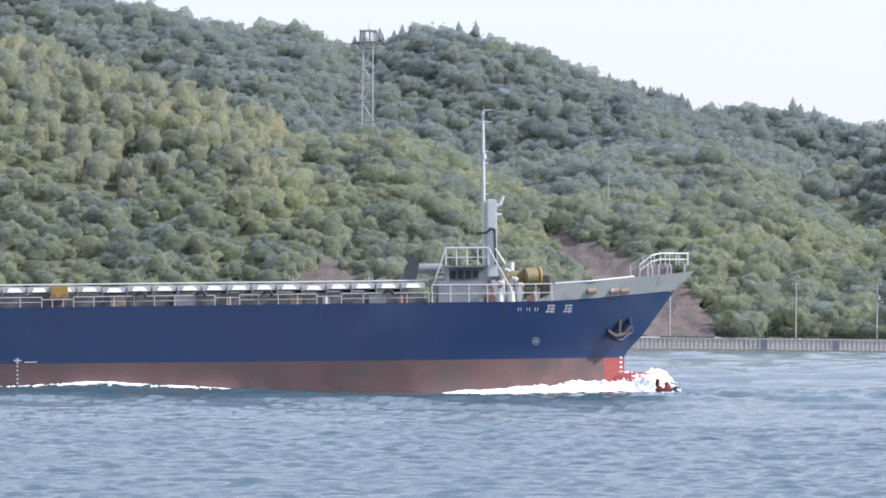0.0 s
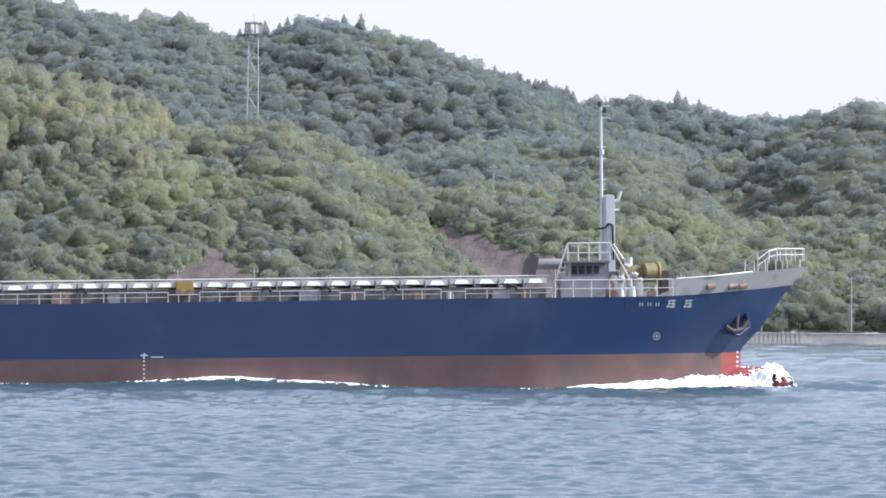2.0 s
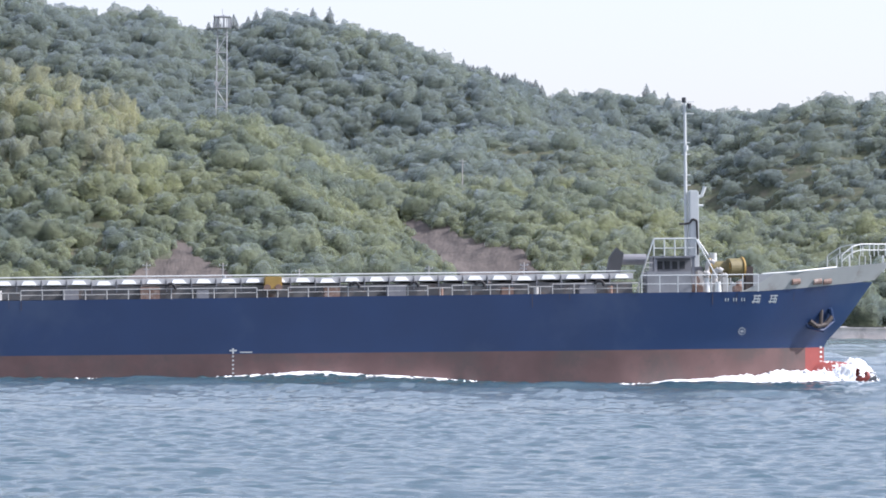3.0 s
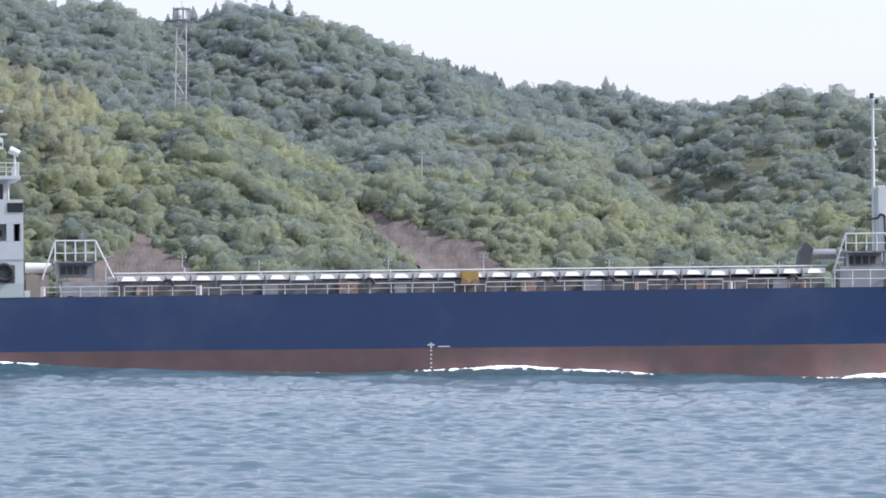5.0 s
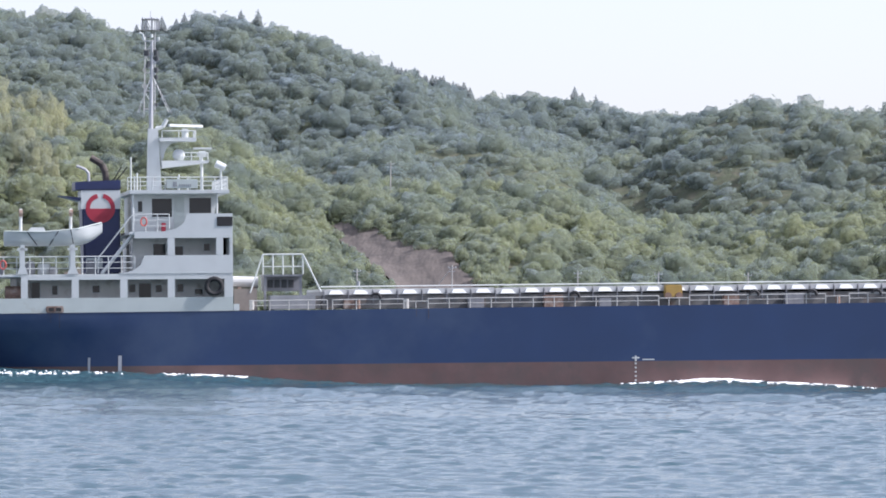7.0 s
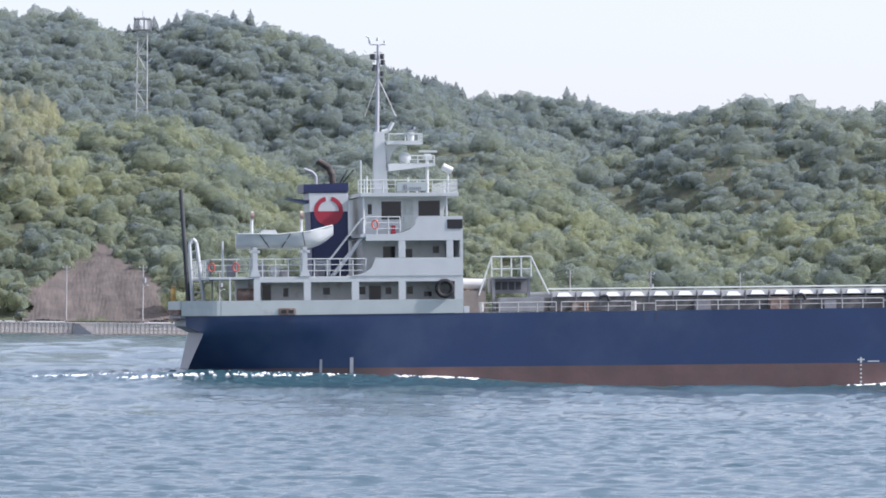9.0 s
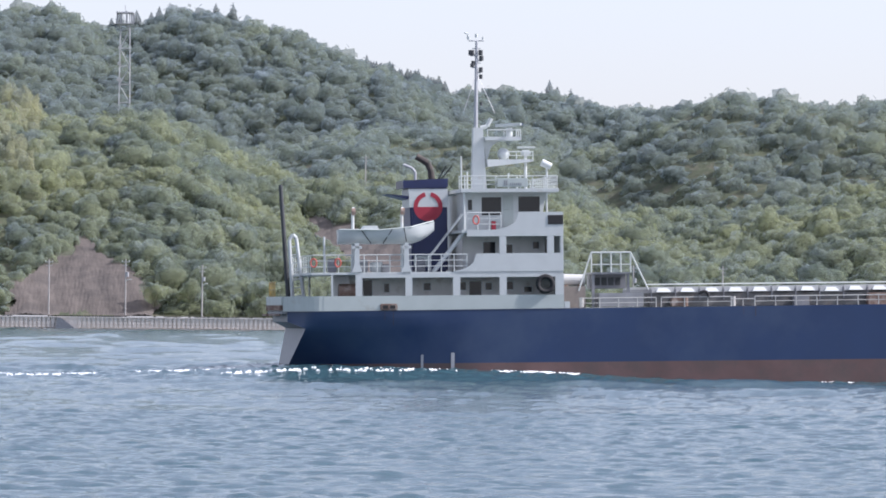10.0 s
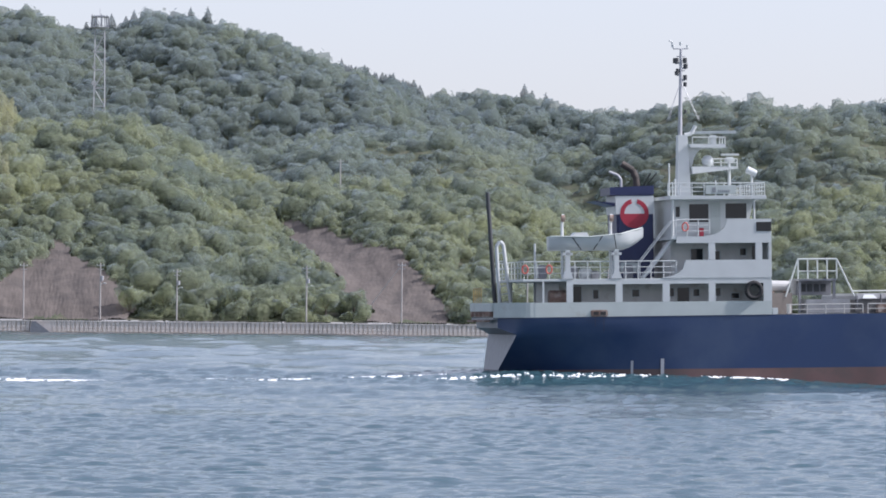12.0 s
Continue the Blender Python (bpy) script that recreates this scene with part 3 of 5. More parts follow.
def lattice_tower(x, y, z0, z1):
    t = thing("lattice_tower", "grey lattice steel telecom tower with antenna head", "tower")
    t.location = (x, y, z0)
    h = z1 - z0
    half = lambda z: 1.95 - 0.6 * z / h
    for sx in (-1, 1):
        for sy in (-1, 1):
            part("leg", tube(B(), (sx * half(0), sy * half(0), 0), (sx * half(h), sy * half(h), h), 0.13, 0.10), M_GALV, t)
    bays = 11
    for k in range(bays):
        a, b = h * k / bays, h * (k + 1) / bays
        ra, rb = half(a), half(b)
        s = 1 if k % 2 else -1
        for p0, p1 in (((-s * ra, -ra), (s * rb, -rb)), ((-s * ra, ra), (s * rb, rb)), ((-ra, -s * ra), (-rb, s * rb)), ((ra, -s * ra), (rb, s * rb))):
            part("brace", tube(B(), (*p0, a), (*p1, b), 0.09, n=6), M_GALV, t)
        bm = B()
        for p0, p1 in (((-rb, -rb), (rb, -rb)), ((rb, -rb), (rb, rb)), ((rb, rb), (-rb, rb)), ((-rb, rb), (-rb, -rb))):
            tube(bm, (*p0, b), (*p1, b), 0.09, n=6)
        part("ring", bm, M_GALV, t)
    for z in (h - 3.6, h - 0.4):
        part("platform", box(B(), -2.6, 2.6, -2.6, 2.6, z, z + 0.2), M_GALV, t)
    for i in range(9):
        a = 6.28319 * i / 9
        part("antenna", box(B(), 2.5 * math.cos(a) - 0.18, 2.5 * math.cos(a) + 0.18, 2.5 * math.sin(a) - 0.12, 2.5 * math.sin(a) + 0.12, h - 3.2, h - 0.2 + 0.5 * (i % 2)), M_GALV, t)
    for i in range(3):
        part("dish", tube(B(), (-1.6, -1.7, h * (0.66 + 0.08 * i)), (-1.6, -2.1, h * (0.66 + 0.08 * i)), 0.7 - 0.15 * i, n=14), M_HATCH, t)
    part("rod", tube(B(), (0, 0, h), (0, 0, h + 2.2), 0.08), M_GALV, t)
    return t


tx = -300 / 8800 * 1480
lattice_tower(tx, 1480, float(ground_height(tx, 1480)) - 0.5, 3.65 + 532 * 1480 / 8800)

# ---- single trees: cedars on the ridge, broadleaf trees by the road ----
def single_tree_meshes(shapes, mat, name):
    out = []
    for v, w in shapes:
        me = arrays(name, v, np.arange(len(v)).reshape(-1, 4), mat)
        me.normals_split_custom_set_from_vertices(w.astype(np.float32))
        out.append(me)
    return out


cedar_me = single_tree_meshes(cedar, M_CEDAR, "crown")
cedar_trunk = mesh_of(tube(B(), (0, 0, -0.4), (0, 0, 2.6), 0.07, 0.02), M_BARK, "trunk")
rng = np.random.RandomState(12)
spots = [(u, rng.uniform(2.9, 3.8)) for u in (310, 322, 345, 60, 45, 20, -10, -25, 190, 160, 765, 790, 752)]
spots += [(u, rng.uniform(2.8, 4.2)) for u in np.arange(425, 566, 5.0) + rng.uniform(-2, 2, 29)]
for u, h in spots:
    y = 2046 + rng.uniform(-6, 3)
    x = (u - 300) / 8800 * y
    t = thing("cedar_tree", "dark pointed cedar on the wooded ridge", "tree", "cedars on the ridge")
    t.location = (x, y, float(ground_height(x, y)) - 0.2)
    t.scale = (h * 1.15, h * 1.15, h * 0.92)
    t.rotation_euler = (0, 0, rng.uniform(0, 6))
    for nm, me in (("trunk", cedar_trunk), ("crown", cedar_me[rng.randint(4)])):
        o = new(nm, me)
        o.parent = t
leaf_me = single_tree_meshes(leafy, M_LEAF, "crown")
bm = B()
tube(bm, (0, 0, -0.9), (0.03, 0, 0.3), 0.09, 0.06)
for a in range(4):
    tube(bm, (0.03, 0, 0.1 + 0.05 * a), (0.45 * math.cos(a * 1.7), 0.45 * math.sin(a * 1.7), 0.8), 0.04, 0.015, n=6)
leaf_trunk = mesh_of(bm, M_BARK, "trunk")
for u in np.arange(-78, 150, 4.3):
    uu = u + rng.uniform(-1.6, 1.6)
    y = 1124 + rng.uniform(0, 5)
    if -62 < uu < -30.5 or 22 < uu < 43:
        continue
    r = rng.uniform(2.2, 3.9)
    t = thing("tree", "leafy green broadleaf tree beside the shore road", "tree", "trees along the shore road")
    t.location = (uu * y / 1107, y, 2.8 + r * 0.75)
    t.scale = (r, r, r * rng.uniform(0.9, 1.25))
    t.rotation_euler = (0, 0, rng.uniform(0, 6))
    for nm, me in (("trunk", leaf_trunk), ("crown", leaf_me[rng.randint(8)])):
        o = new(nm, me)
        o.parent = t
# ---- the cargo ship ----
# Ship's own space: x forward from the stern, y to the far side, z up from the keel line's datum.
SHIP = thing("cargo_ship", "blue hulled coastal cargo ship with white deckhouse under way", "ship")


def deck_z(x):
    return 3.82 + 0.0042 * min(x, 66)


def top_z(x):
    """Upper edge of the blue side plating."""
    if x < 68:
        return deck_z(x)
    return deck_z(66) + 0.52 * ((x - 68) / 9.1) ** 1.6


def stem_x(z):
    return float(np.interp(z, [-4, 0.8, 1.2, 2.1, 4.61, 5.75], [74.3, 74.3, 74.5, 75.4, 77.25, 78.45]))


def smooth(t):
    t = max(0.0, min(1.0, t))
    return t * t * (3 - 2 * t)


def transom_x(z):
    return 0.9 * (1 - smooth((z - 2.85) / 0.4)) - 0.34 * max(0.0, 2.85 - max(z, 0.3))


def half_beam(x, z):
    """Half width of the hull."""
    w = 6.0
    bow0 = 56 + 2.0 * max(0.0, min(1.0, (z + 1) / 6))
    if x > bow0:
        t = min(1.0, (x - bow0) / (stem_x(z) - bow0))
        w *= max(0.0, 1 - t ** (2.0 + 0.11 * max(z, -1))) ** 0.85
    if x < 14:
        # the run aft draws in to a wedge low down, the poop stays broad above it
        t = max(0.0, 1 - max(0.0, x - transom_x(z)) / 10.0)
        low = 1 - (0.07 + 0.58 * max(0.0, min(1.0, (2.85 - z) / 2.6))) * t ** 1.8 * smooth((3.7 - z) / 0.9)
        high = 1 - 0.30 * smooth((2.0 - x) / 2.0) ** 2
        w *= min(low, high)
    return max(w, 0.05)


def build_hull():
    xs = [0, 0.35, 0.8, 1.4, 2.2, 3.2, 4.5, 6, 8, 10.5, 14] + list(np.arange(17, 52, 3.5)) + list(np.linspace(52.5, 78, 34))
    zs_low = [-3.6, -2.6, -1.6, -0.8, 0.0, 0.8]
    share = [0.1, 0.22, 0.36, 0.5, 0.6, 0.68, 0.74, 0.81, 0.9, 1.0]
    bm = B()
    sides = []
    for sgn in (-1, 1):
        grid = []
        for x in xs:
            line = []
            for z in zs_low + [0.8 + s * (top_z(min(x, 77.2)) - 0.8) for s in share]:
                xx = x
                if x > 52:
                    xx = 52 + (x - 52) / 26 * (stem_x(z) - 52)
                elif x < 8:
                    xx = transom_x(z) + x / 8 * (8 - transom_x(z))
                line.append(bm.verts.new((xx, sgn * half_beam(xx, z), z)))
            grid.append(line)
        sides.append(grid)
        for i in range(len(xs) - 1):
            for j in range(len(grid[0]) - 1):
                q = [grid[i][j], grid[i + 1][j], grid[i + 1][j + 1], grid[i][j + 1]]
                f = bm.faces.new(q if sgn < 0 else q[::-1])
                f.material_index = 0 if j >= len(zs_low) - 1 else 4 if xs[i] > 76.2 else 1
                f.smooth = True
    a, b = sides
    for j in range(len(a[0]) - 1):
        f = bm.faces.new((a[0][j + 1], b[0][j + 1], b[0][j], a[0][j]))
        f.material_index = 3 if a[0][j].co.z > 0.5 else 1
        f = bm.faces.new((a[-1][j], b[-1][j], b[-1][j + 1], a[-1][j + 1]))
        f.material_index = 1 if j < len(zs_low) - 1 else 0
    for i in range(len(xs) - 1):
        bm.faces.new((a[i][0], b[i][0], b[i + 1][0], a[i + 1][0])).material_index = 1
        bm.faces.new((a[i][-1], a[i + 1][-1], b[i + 1][-1], b[i][-1])).material_index = 2
    return part("hull", bm, [M_NAVY, M_RED, M_DECK, M_STEEL, M_ORANGE_RED], SHIP, "navy blue sides over a worn red boot top")


HULL = build_hull()

# bulbous bow
bm = B()
bmesh.ops.create_uvsphere(bm, u_segments=24, v_segments=16, radius=1.0)
for v in bm.verts:
    v.co = Vector((74.1 + v.co.x * 3.0, v.co.y * 0.85, -0.90 + v.co.z * 0.92))
for f in bm.faces:
    f.smooth = True
part("bulbous_bow", bm, M_ORANGE_RED, SHIP, "bright red bulbous bow")


def bulwark_side(sgn):
    """Pale bow plating above the blue, following the flare."""
    bm = B()
    rows = []
    n = 28
    for i in range(n + 1):
        x = 68.5 + (78.4 - 68.5) * i / n
        z0 = top_z(x)
        rise = min(1.0, (x - 68.5) / 2.1)
        z1 = z0 + max(0.03, (0.95 + 0.10 * (x - 69.8) / 7.3) * rise ** 1.25)

        def at(z):
            xx = x if x < 70 else 70 + (x - 70) / 8.4 * (stem_x(z) - 70)
            return xx, sgn * (half_beam(xx, min(z, 5.6)) + 0.015)
        p0, p1 = at(z0), at(z1)
        t0, t1 = min(0.12, abs(p0[1])), min(0.12, abs(p1[1]))
        rows.append([bm.verts.new(c) for c in ((*p0, z0), (*p1, z1), (p1[0], p1[1] - sgn * t1, z1), (p0[0], p0[1] - sgn * t0, z0))])
    for r0, r1 in zip(rows[:-1], rows[1:]):
        for k in range(3):
            f = bm.faces.new((r0[k], r1[k], r1[k + 1], r0[k + 1]))
            f.smooth = k == 0
    bmesh.ops.recalc_face_normals(bm, faces=bm.faces[:])
    return part("bow_bulwark", bm, M_BOW, SHIP, "pale grey bow bulwark")


for s in (-1, 1):
    bulwark_side(s)


def box_part(name, mat, parent, x0, x1, y0, y1, z0, z1, label="", bevel=0.02):
    return part(name, box(B(), x0, x1, y0, y1, z0, z1, bevel), mat, parent, label)


def railing(pts, height, pitch, bars=3, r=0.028, mat=None, skip_mid=False):
    """Rails along a line of points as one part; every post hangs under it as its own mesh."""
    mat = mat or M_WHITE
    rails = None
    for k in reversed(range(bars)):
        h = height * (k + 1) / bars
        bm = bent(B(), [(a[0], a[1], a[2] + h) for a in pts], r * (0.8 if rails else 1.15), 6)
        if rails:
            part("rail_bar", bm, mat, rails)
        else:
            rails = part("railing", bm, mat, SHIP, "white tubular railing")
    post = mesh_of(tube(B(), (0, 0, 0), (0, 0, height), r, n=6), mat, "post")
    for a, b in zip(pts[:-1], pts[1:]):
        a, b = Vector(a), Vector(b)
        n = max(1, round((b - a).length / pitch))
        for i in range(n + (1 if b == Vector(pts[-1]) else 0)):
            o = new("post", post)
            o.parent = rails
            o.location = a.lerp(b, i / n)
    return rails


def window(parent, x0, x1, y, z0, z1, sgn=-1):
    """Dark pane in a slim raised frame on a wall that faces sideways."""
    bm = B()
    t = 0.05
    ya, yb = y, y + sgn * 0.03
    for q in ((x0 - t, x1 + t, z0 - t, z0), (x0 - t, x1 + t, z1, z1 + t), (x0 - t, x0, z0, z1), (x1, x1 + t, z0, z1)):
        box(bm, q[0], q[1], min(ya, yb), max(ya, yb), q[2], q[3])
    fr = part("window_frame", bm, M_WHITE, parent)
    yp = y + sgn * 0.012
    part("window_pane", box(B(), x0, x1, min(y, yp), max(y, yp), z0, z1), M_DARK, parent)
    return fr


# deckhouse: inner walls
HOUSE = part("deckhouse", box(B(), 3.6, 15.55, -4.3, 4.3, 3.85, 5.92, 0.03), M_INNER, SHIP, "white painted deckhouse")
UPPER = part("upper_house", box(B(), 10.2, 15.4, -4.2, 4.2, 6.06, 8.2, 0.03), M_INNER, SHIP, "white upper deckhouse")
for x0, x1, z0, z1 in ((7.9, 8.3, 5.0, 5.4), (10.0, 10.35, 5.0, 5.45), (10.55, 11.25, 4.5, 5.5), (11.5, 11.85, 5.0, 5.4),
                       (12.75, 13.1, 5.0, 5.45), (13.75, 14.2, 4.85, 5.15), (4.4, 4.9, 4.4, 5.6), (5.6, 5.9, 4.9, 5.4)):
    window(HOUSE, x0, x1, -4.3, z0, z1)
for x0, x1, z0, z1 in ((11.4, 12.1, 7.1, 7.75), (12.65, 13.1, 7.1, 7.6), (14.3, 14.65, 7.35, 7.75), (15.0, 15.3, 7.1, 7.9)):
    window(UPPER, x0, x1, -4.2, z0, z1)
# decks
box_part("boat_deck", M_WHITE, SHIP, 1.2, 15.78, -6.0, 6.0, 5.9, 6.04, "white edged boat deck")
box_part("bridge_deck", M_WHITE, SHIP, 9.9, 15.78, -5.98, 5.98, 8.26, 8.42, "white edged bridge deck")


def side_screen(name, outline, holes, y0, y1, label="", mat=None):
    """Side plating in the x-z plane, built as upright strips round the openings."""
    xs = sorted({p[0] for p in outline} | {h[0] for h in holes} | {h[1] for h in holes})
    lo = lambda x: float(np.interp(x, [p[0] for p in outline], [p[1] for p in outline]))
    hi = lambda x: float(np.interp(x, [p[0] for p in outline], [p[2] for p in outline]))
    bm = B()
    for a, b in zip(xs[:-1], xs[1:]):
        m = (a + b) / 2
        cuts = [(h[2], h[3]) for h in holes if h[0] <= m <= h[1]]
        spans = []
        z = None
        for c0, c1 in sorted(cuts):
            spans.append((("lo", z), ("abs", c0)))
            z = c1
        spans.append((("lo", z), ("hi", None)))
        for (k0, v0), (k1, v1) in spans:
            za0 = lo(a) if v0 is None else v0
            zb0 = lo(b) if v0 is None else v0
            za1 = hi(a) if k1 == "hi" else v1
            zb1 = hi(b) if k1 == "hi" else v1
            if za1 - za0 < 0.01 and zb1 - zb0 < 0.01:
                continue
            vs = [bm.verts.new(c) for y in (y0, y1) for c in ((a, y, za0), (b, y, zb0), (b, y, zb1), (a, y, za1))]
            for q in ((0, 1, 2, 3), (7, 6, 5, 4), (0, 4, 5, 1), (3, 2, 6, 7), (0, 3, 7, 4), (1, 5, 6, 2)):
                bm.faces.new([vs[i] for i in q])
    bmesh.ops.remove_doubles(bm, verts=bm.verts[:], dist=0.0005)
    bmesh.ops.recalc_face_normals(bm, faces=bm.faces[:])
    return part(name, bm, mat or M_WHITE, SHIP, label)


def curve_up(x0, x1, z0, z1, base, n=7):
    """Swept-up end of a bulwark: rows of x, lower and upper edge."""
    return [(x0 + (x1 - x0) * i / n, base, z0 + (z1 - z0) * (1 - math.sqrt(1 - 0.98 * (i / n) ** 2))) for i in range(n)] + [(x1, base, z1)]


for sgn in (-1, 1):
    ya, yb = sorted((sgn * 6.03, sgn * 5.93))
    side_screen("poop_bulwark", [(1.9, 3.84, 4.69), (15.8, 3.9, 4.69)], [], ya, yb, "pale grey green poop bulwark", M_PALE)
    side_screen("poop_screen", [(1.9, 4.69, 5.9), (15.8, 4.69, 5.9)],
                [(1.9, 2.35, 4.7, 5.9), (2.45, 3.75, 4.7, 5.9), (4.13, 6.62, 4.70, 5.72), (7.02, 9.37, 4.70, 5.72), (9.79, 12.07, 4.70, 5.72), (12.48, 15.3, 4.70, 5.72)],
                ya, yb, "white side plating with wide openings")
    side_screen("boat_deck_screen", curve_up(9.4, 10.75, 6.1, 7.08, 6.04) + [(10.76, 6.04, 7.08), (15.8, 6.04, 7.08)], [], ya, yb)
    for x0, x1 in ((12.07, 12.48), (14.84, 15.25), (15.62, 15.8)):
        box_part("pillar", M_WHITE, SHIP, x0, x1, ya, yb, 7.08, 8.06)
    side_screen("bridge_screen", [(10.2, 8.06, 8.44), (11.9, 8.06, 8.44)] + curve_up(12.0, 13.2, 8.5, 9.44, 8.06)[1:] + [(15.8, 8.06, 9.44)], [], ya, yb)
    # bulwark round the stern, narrowing aft
    bm = B()
    rows = []
    for i in range(9):
        x = 1.9 - (1.9 + 0.25) * i / 8
        w = 6.0 - 1.7 * smooth((1.9 - x) / 2.1) ** 2
        rows.append([bm.verts.new(c) for c in ((x, sgn * (w + 0.02), 3.84), (x, sgn * (w + 0.02), 4.70), (x, sgn * (w - 0.1), 4.70), (x, sgn * (w - 0.1), 3.84))])
    for r0, r1 in zip(rows[:-1], rows[1:]):
        for k in range(4):
            bm.faces.new((r0[k], r1[k], r1[(k + 1) % 4], r0[(k + 1) % 4]))
    bmesh.ops.recalc_face_normals(bm, faces=bm.faces[:])
    part("stern_bulwark", bm, M_PALE, SHIP, "pale stern bulwark")
box_part("stern_plate", M_PALE, SHIP, -0.36, -0.24, -4.28, 4.28, 4.2, 4.70, "pale plate across the stern")
box_part("stern_deck", M_DECK, SHIP, -0.3, 3.0, -4.2, 4.2, 3.70, 3.835)
for y in (-3.8, -2.6, -1.2, 0.4, 1.8, 3.2):
    part("stern_roller", tube(B(), (-0.33, y, 3.9), (-0.33, y, 4.2), 0.16), M_RUST, SHIP, "rusty mooring roller")
for y0 in (-3.2, 0.6):
    box_part("stern_step", M_RUST, SHIP, -0.75, -0.3, y0, y0 + 2.4, 3.58, 3.7)
box_part("house_front", M_WHITE, SHIP, 15.56, 15.78, -5.92, 5.92, 3.9, 5.88, "white front plating")
box_part("upper_front", M_WHITE, SHIP, 15.6, 15.78, -5.92, 5.92, 6.06, 9.42)
box_part("front_box", M_WHITE, SHIP, 15.82, 16.15, -6.02, -5.0, 3.9, 4.28)
box_part("side_lantern_box", M_BLACK, SHIP, 14.9, 15.79, -6.06, -5.6, 8.72, 9.26, "black side light screen")
# black round fender on the side
bm = B()
for i in range(24):
    a0, a1 = 6.28319 * i / 24, 6.28319 * (i + 1) / 24
    tube(bm, (14.72 + 0.43 * math.cos(a0), -6.12, 5.3 + 0.43 * math.sin(a0)), (14.72 + 0.43 * math.cos(a1), -6.12, 5.3 + 0.43 * math.sin(a1)), 0.14)
part("tyre_fender", bm, M_BLACK, SHIP, "black rubber tyre fender")
# fairlead in the poop plating
fl = part("fairlead", box(B(), 5.15, 6.15, -6.1, -5.95, 3.86, 4.24, 0.05), M_RUST, SHIP, "rusty oval fairlead")
# black plates stand for the shade inside the fairlead's two holes
for x in (5.3, 5.72):
    part("opening_shade", box(B(), x, x + 0.3, -6.115, -6.09, 3.95, 4.15), M_BLACK, fl)

# wheelhouse
bm = prism(B(), [(10.3, 8.43), (14.75, 8.43), (15.15, 10.6), (10.3, 10.6)], -4.0, 4.0)
WHEEL = part("wheelhouse", bm, M_WHITE, SHIP, "white wheelhouse with dark windows")
for x0, x1, z0, z1 in ((11.35, 12.5, 9.3, 10.35), (12.75, 13.0, 9.65, 10.3), (13.5, 14.75, 9.5, 10.38), (10.55, 10.8, 9.6, 10.2)):
    window(WHEEL, x0, x1, -4.0, z0, z1)
part("door", box(B(), 12.6, 13.2, -4.03, -4.0, 8.5, 10.45), M_PALE, WHEEL)
box_part("wheelhouse_roof", M_WHITE, SHIP, 10.0, 15.7, -5.2, 5.2, 10.6, 10.82, "white flat roof")
for x in (10.2, 15.0):
    part("roof_post", tube(B(), (x, -5.0, 8.43), (x, -5.0, 10.6), 0.06), M_WHITE, SHIP)
nb = box_part("name_board", M_PALE, SHIP, 12.1, 13.9, -5.22, -5.16, 10.9, 11.42, "pale board with lettering")
for i, (x, w, h) in enumerate(((12.5, 0.07, 0.28), (12.62, 0.07, 0.28), (12.85, 0.05, 0.14), (12.97, 0.05, 0.14), (13.09, 0.05, 0.14), (13.21, 0.05, 0.14), (13.33, 0.05, 0.14), (13.45, 0.05, 0.14))):
    part("letter_bar", box(B(), x, x + w, -5.235, -5.22, 11.0, 11.0 + h), M_STEEL, nb)

# rails round the house
railing([(9.9, -5.1, 10.82), (15.6, -5.1, 10.82), (15.6, 5.1, 10.82)], 0.72, 0.75, 3)
railing([(10.2, -5.8, 8.42), (12.2, -5.8, 8.42)], 1.0, 0.6, 3)
railing([(1.3, -5.9, 6.04), (10.2, -5.9, 6.04)], 1.0, 0.75, 3)
railing([(1.3, 5.9, 6.04), (1.3, -5.9, 6.04)], 1.0, 1.2, 3)
for x, y, z in ((1.35, -5.97, 6.6), (2.75, -5.97, 6.6), (10.75, -5.9, 9.0)):
    bm = B()
    for i in range(14):
        a0, a1 = 6.28319 * i / 14, 6.28319 * (i + 1) / 14
        tube(bm, (x + 0.17 * math.cos(a0), y, z + 0.24 * math.sin(a0)), (x + 0.17 * math.cos(a1), y, z + 0.24 * math.sin(a1)), 0.045, n=6)
    part("lifebuoy", bm, M_ORANGE, SHIP, "orange red lifebuoy")
box_part("fire_box", M_LOGO, SHIP, 11.85, 12.1, -4.6, -4.3, 8.45, 8.95, "red fire locker")
# stairs from the boat deck to the bridge deck
bm = B()
tube(bm, (8.4, -5.2, 6.06), (10.3, -5.2, 8.45), 0.09)
tube(bm, (8.4, -4.5, 6.06), (10.3, -4.5, 8.45), 0.09)
STAIR = part("stairway", bm, M_WHITE, SHIP, "steep white steel stairway")
step = mesh_of(box(B(), -0.13, 0.13, -0.35, 0.35, -0.02, 0.02), M_WHITE, "tread")
for i in range(1, 11):
    o = new("tread", step)
    o.parent, o.location = STAIR, (8.4 + 1.9 * i / 11, -4.85, 6.06 + 2.39 * i / 11)
for y in (-5.2, -4.5):
    part("handrail", bent(B(), [(8.2, y, 6.1), (8.2, y, 6.95), (10.1, y, 9.35), (10.4, y, 9.35)], 0.03, 6), M_WHITE, STAIR)

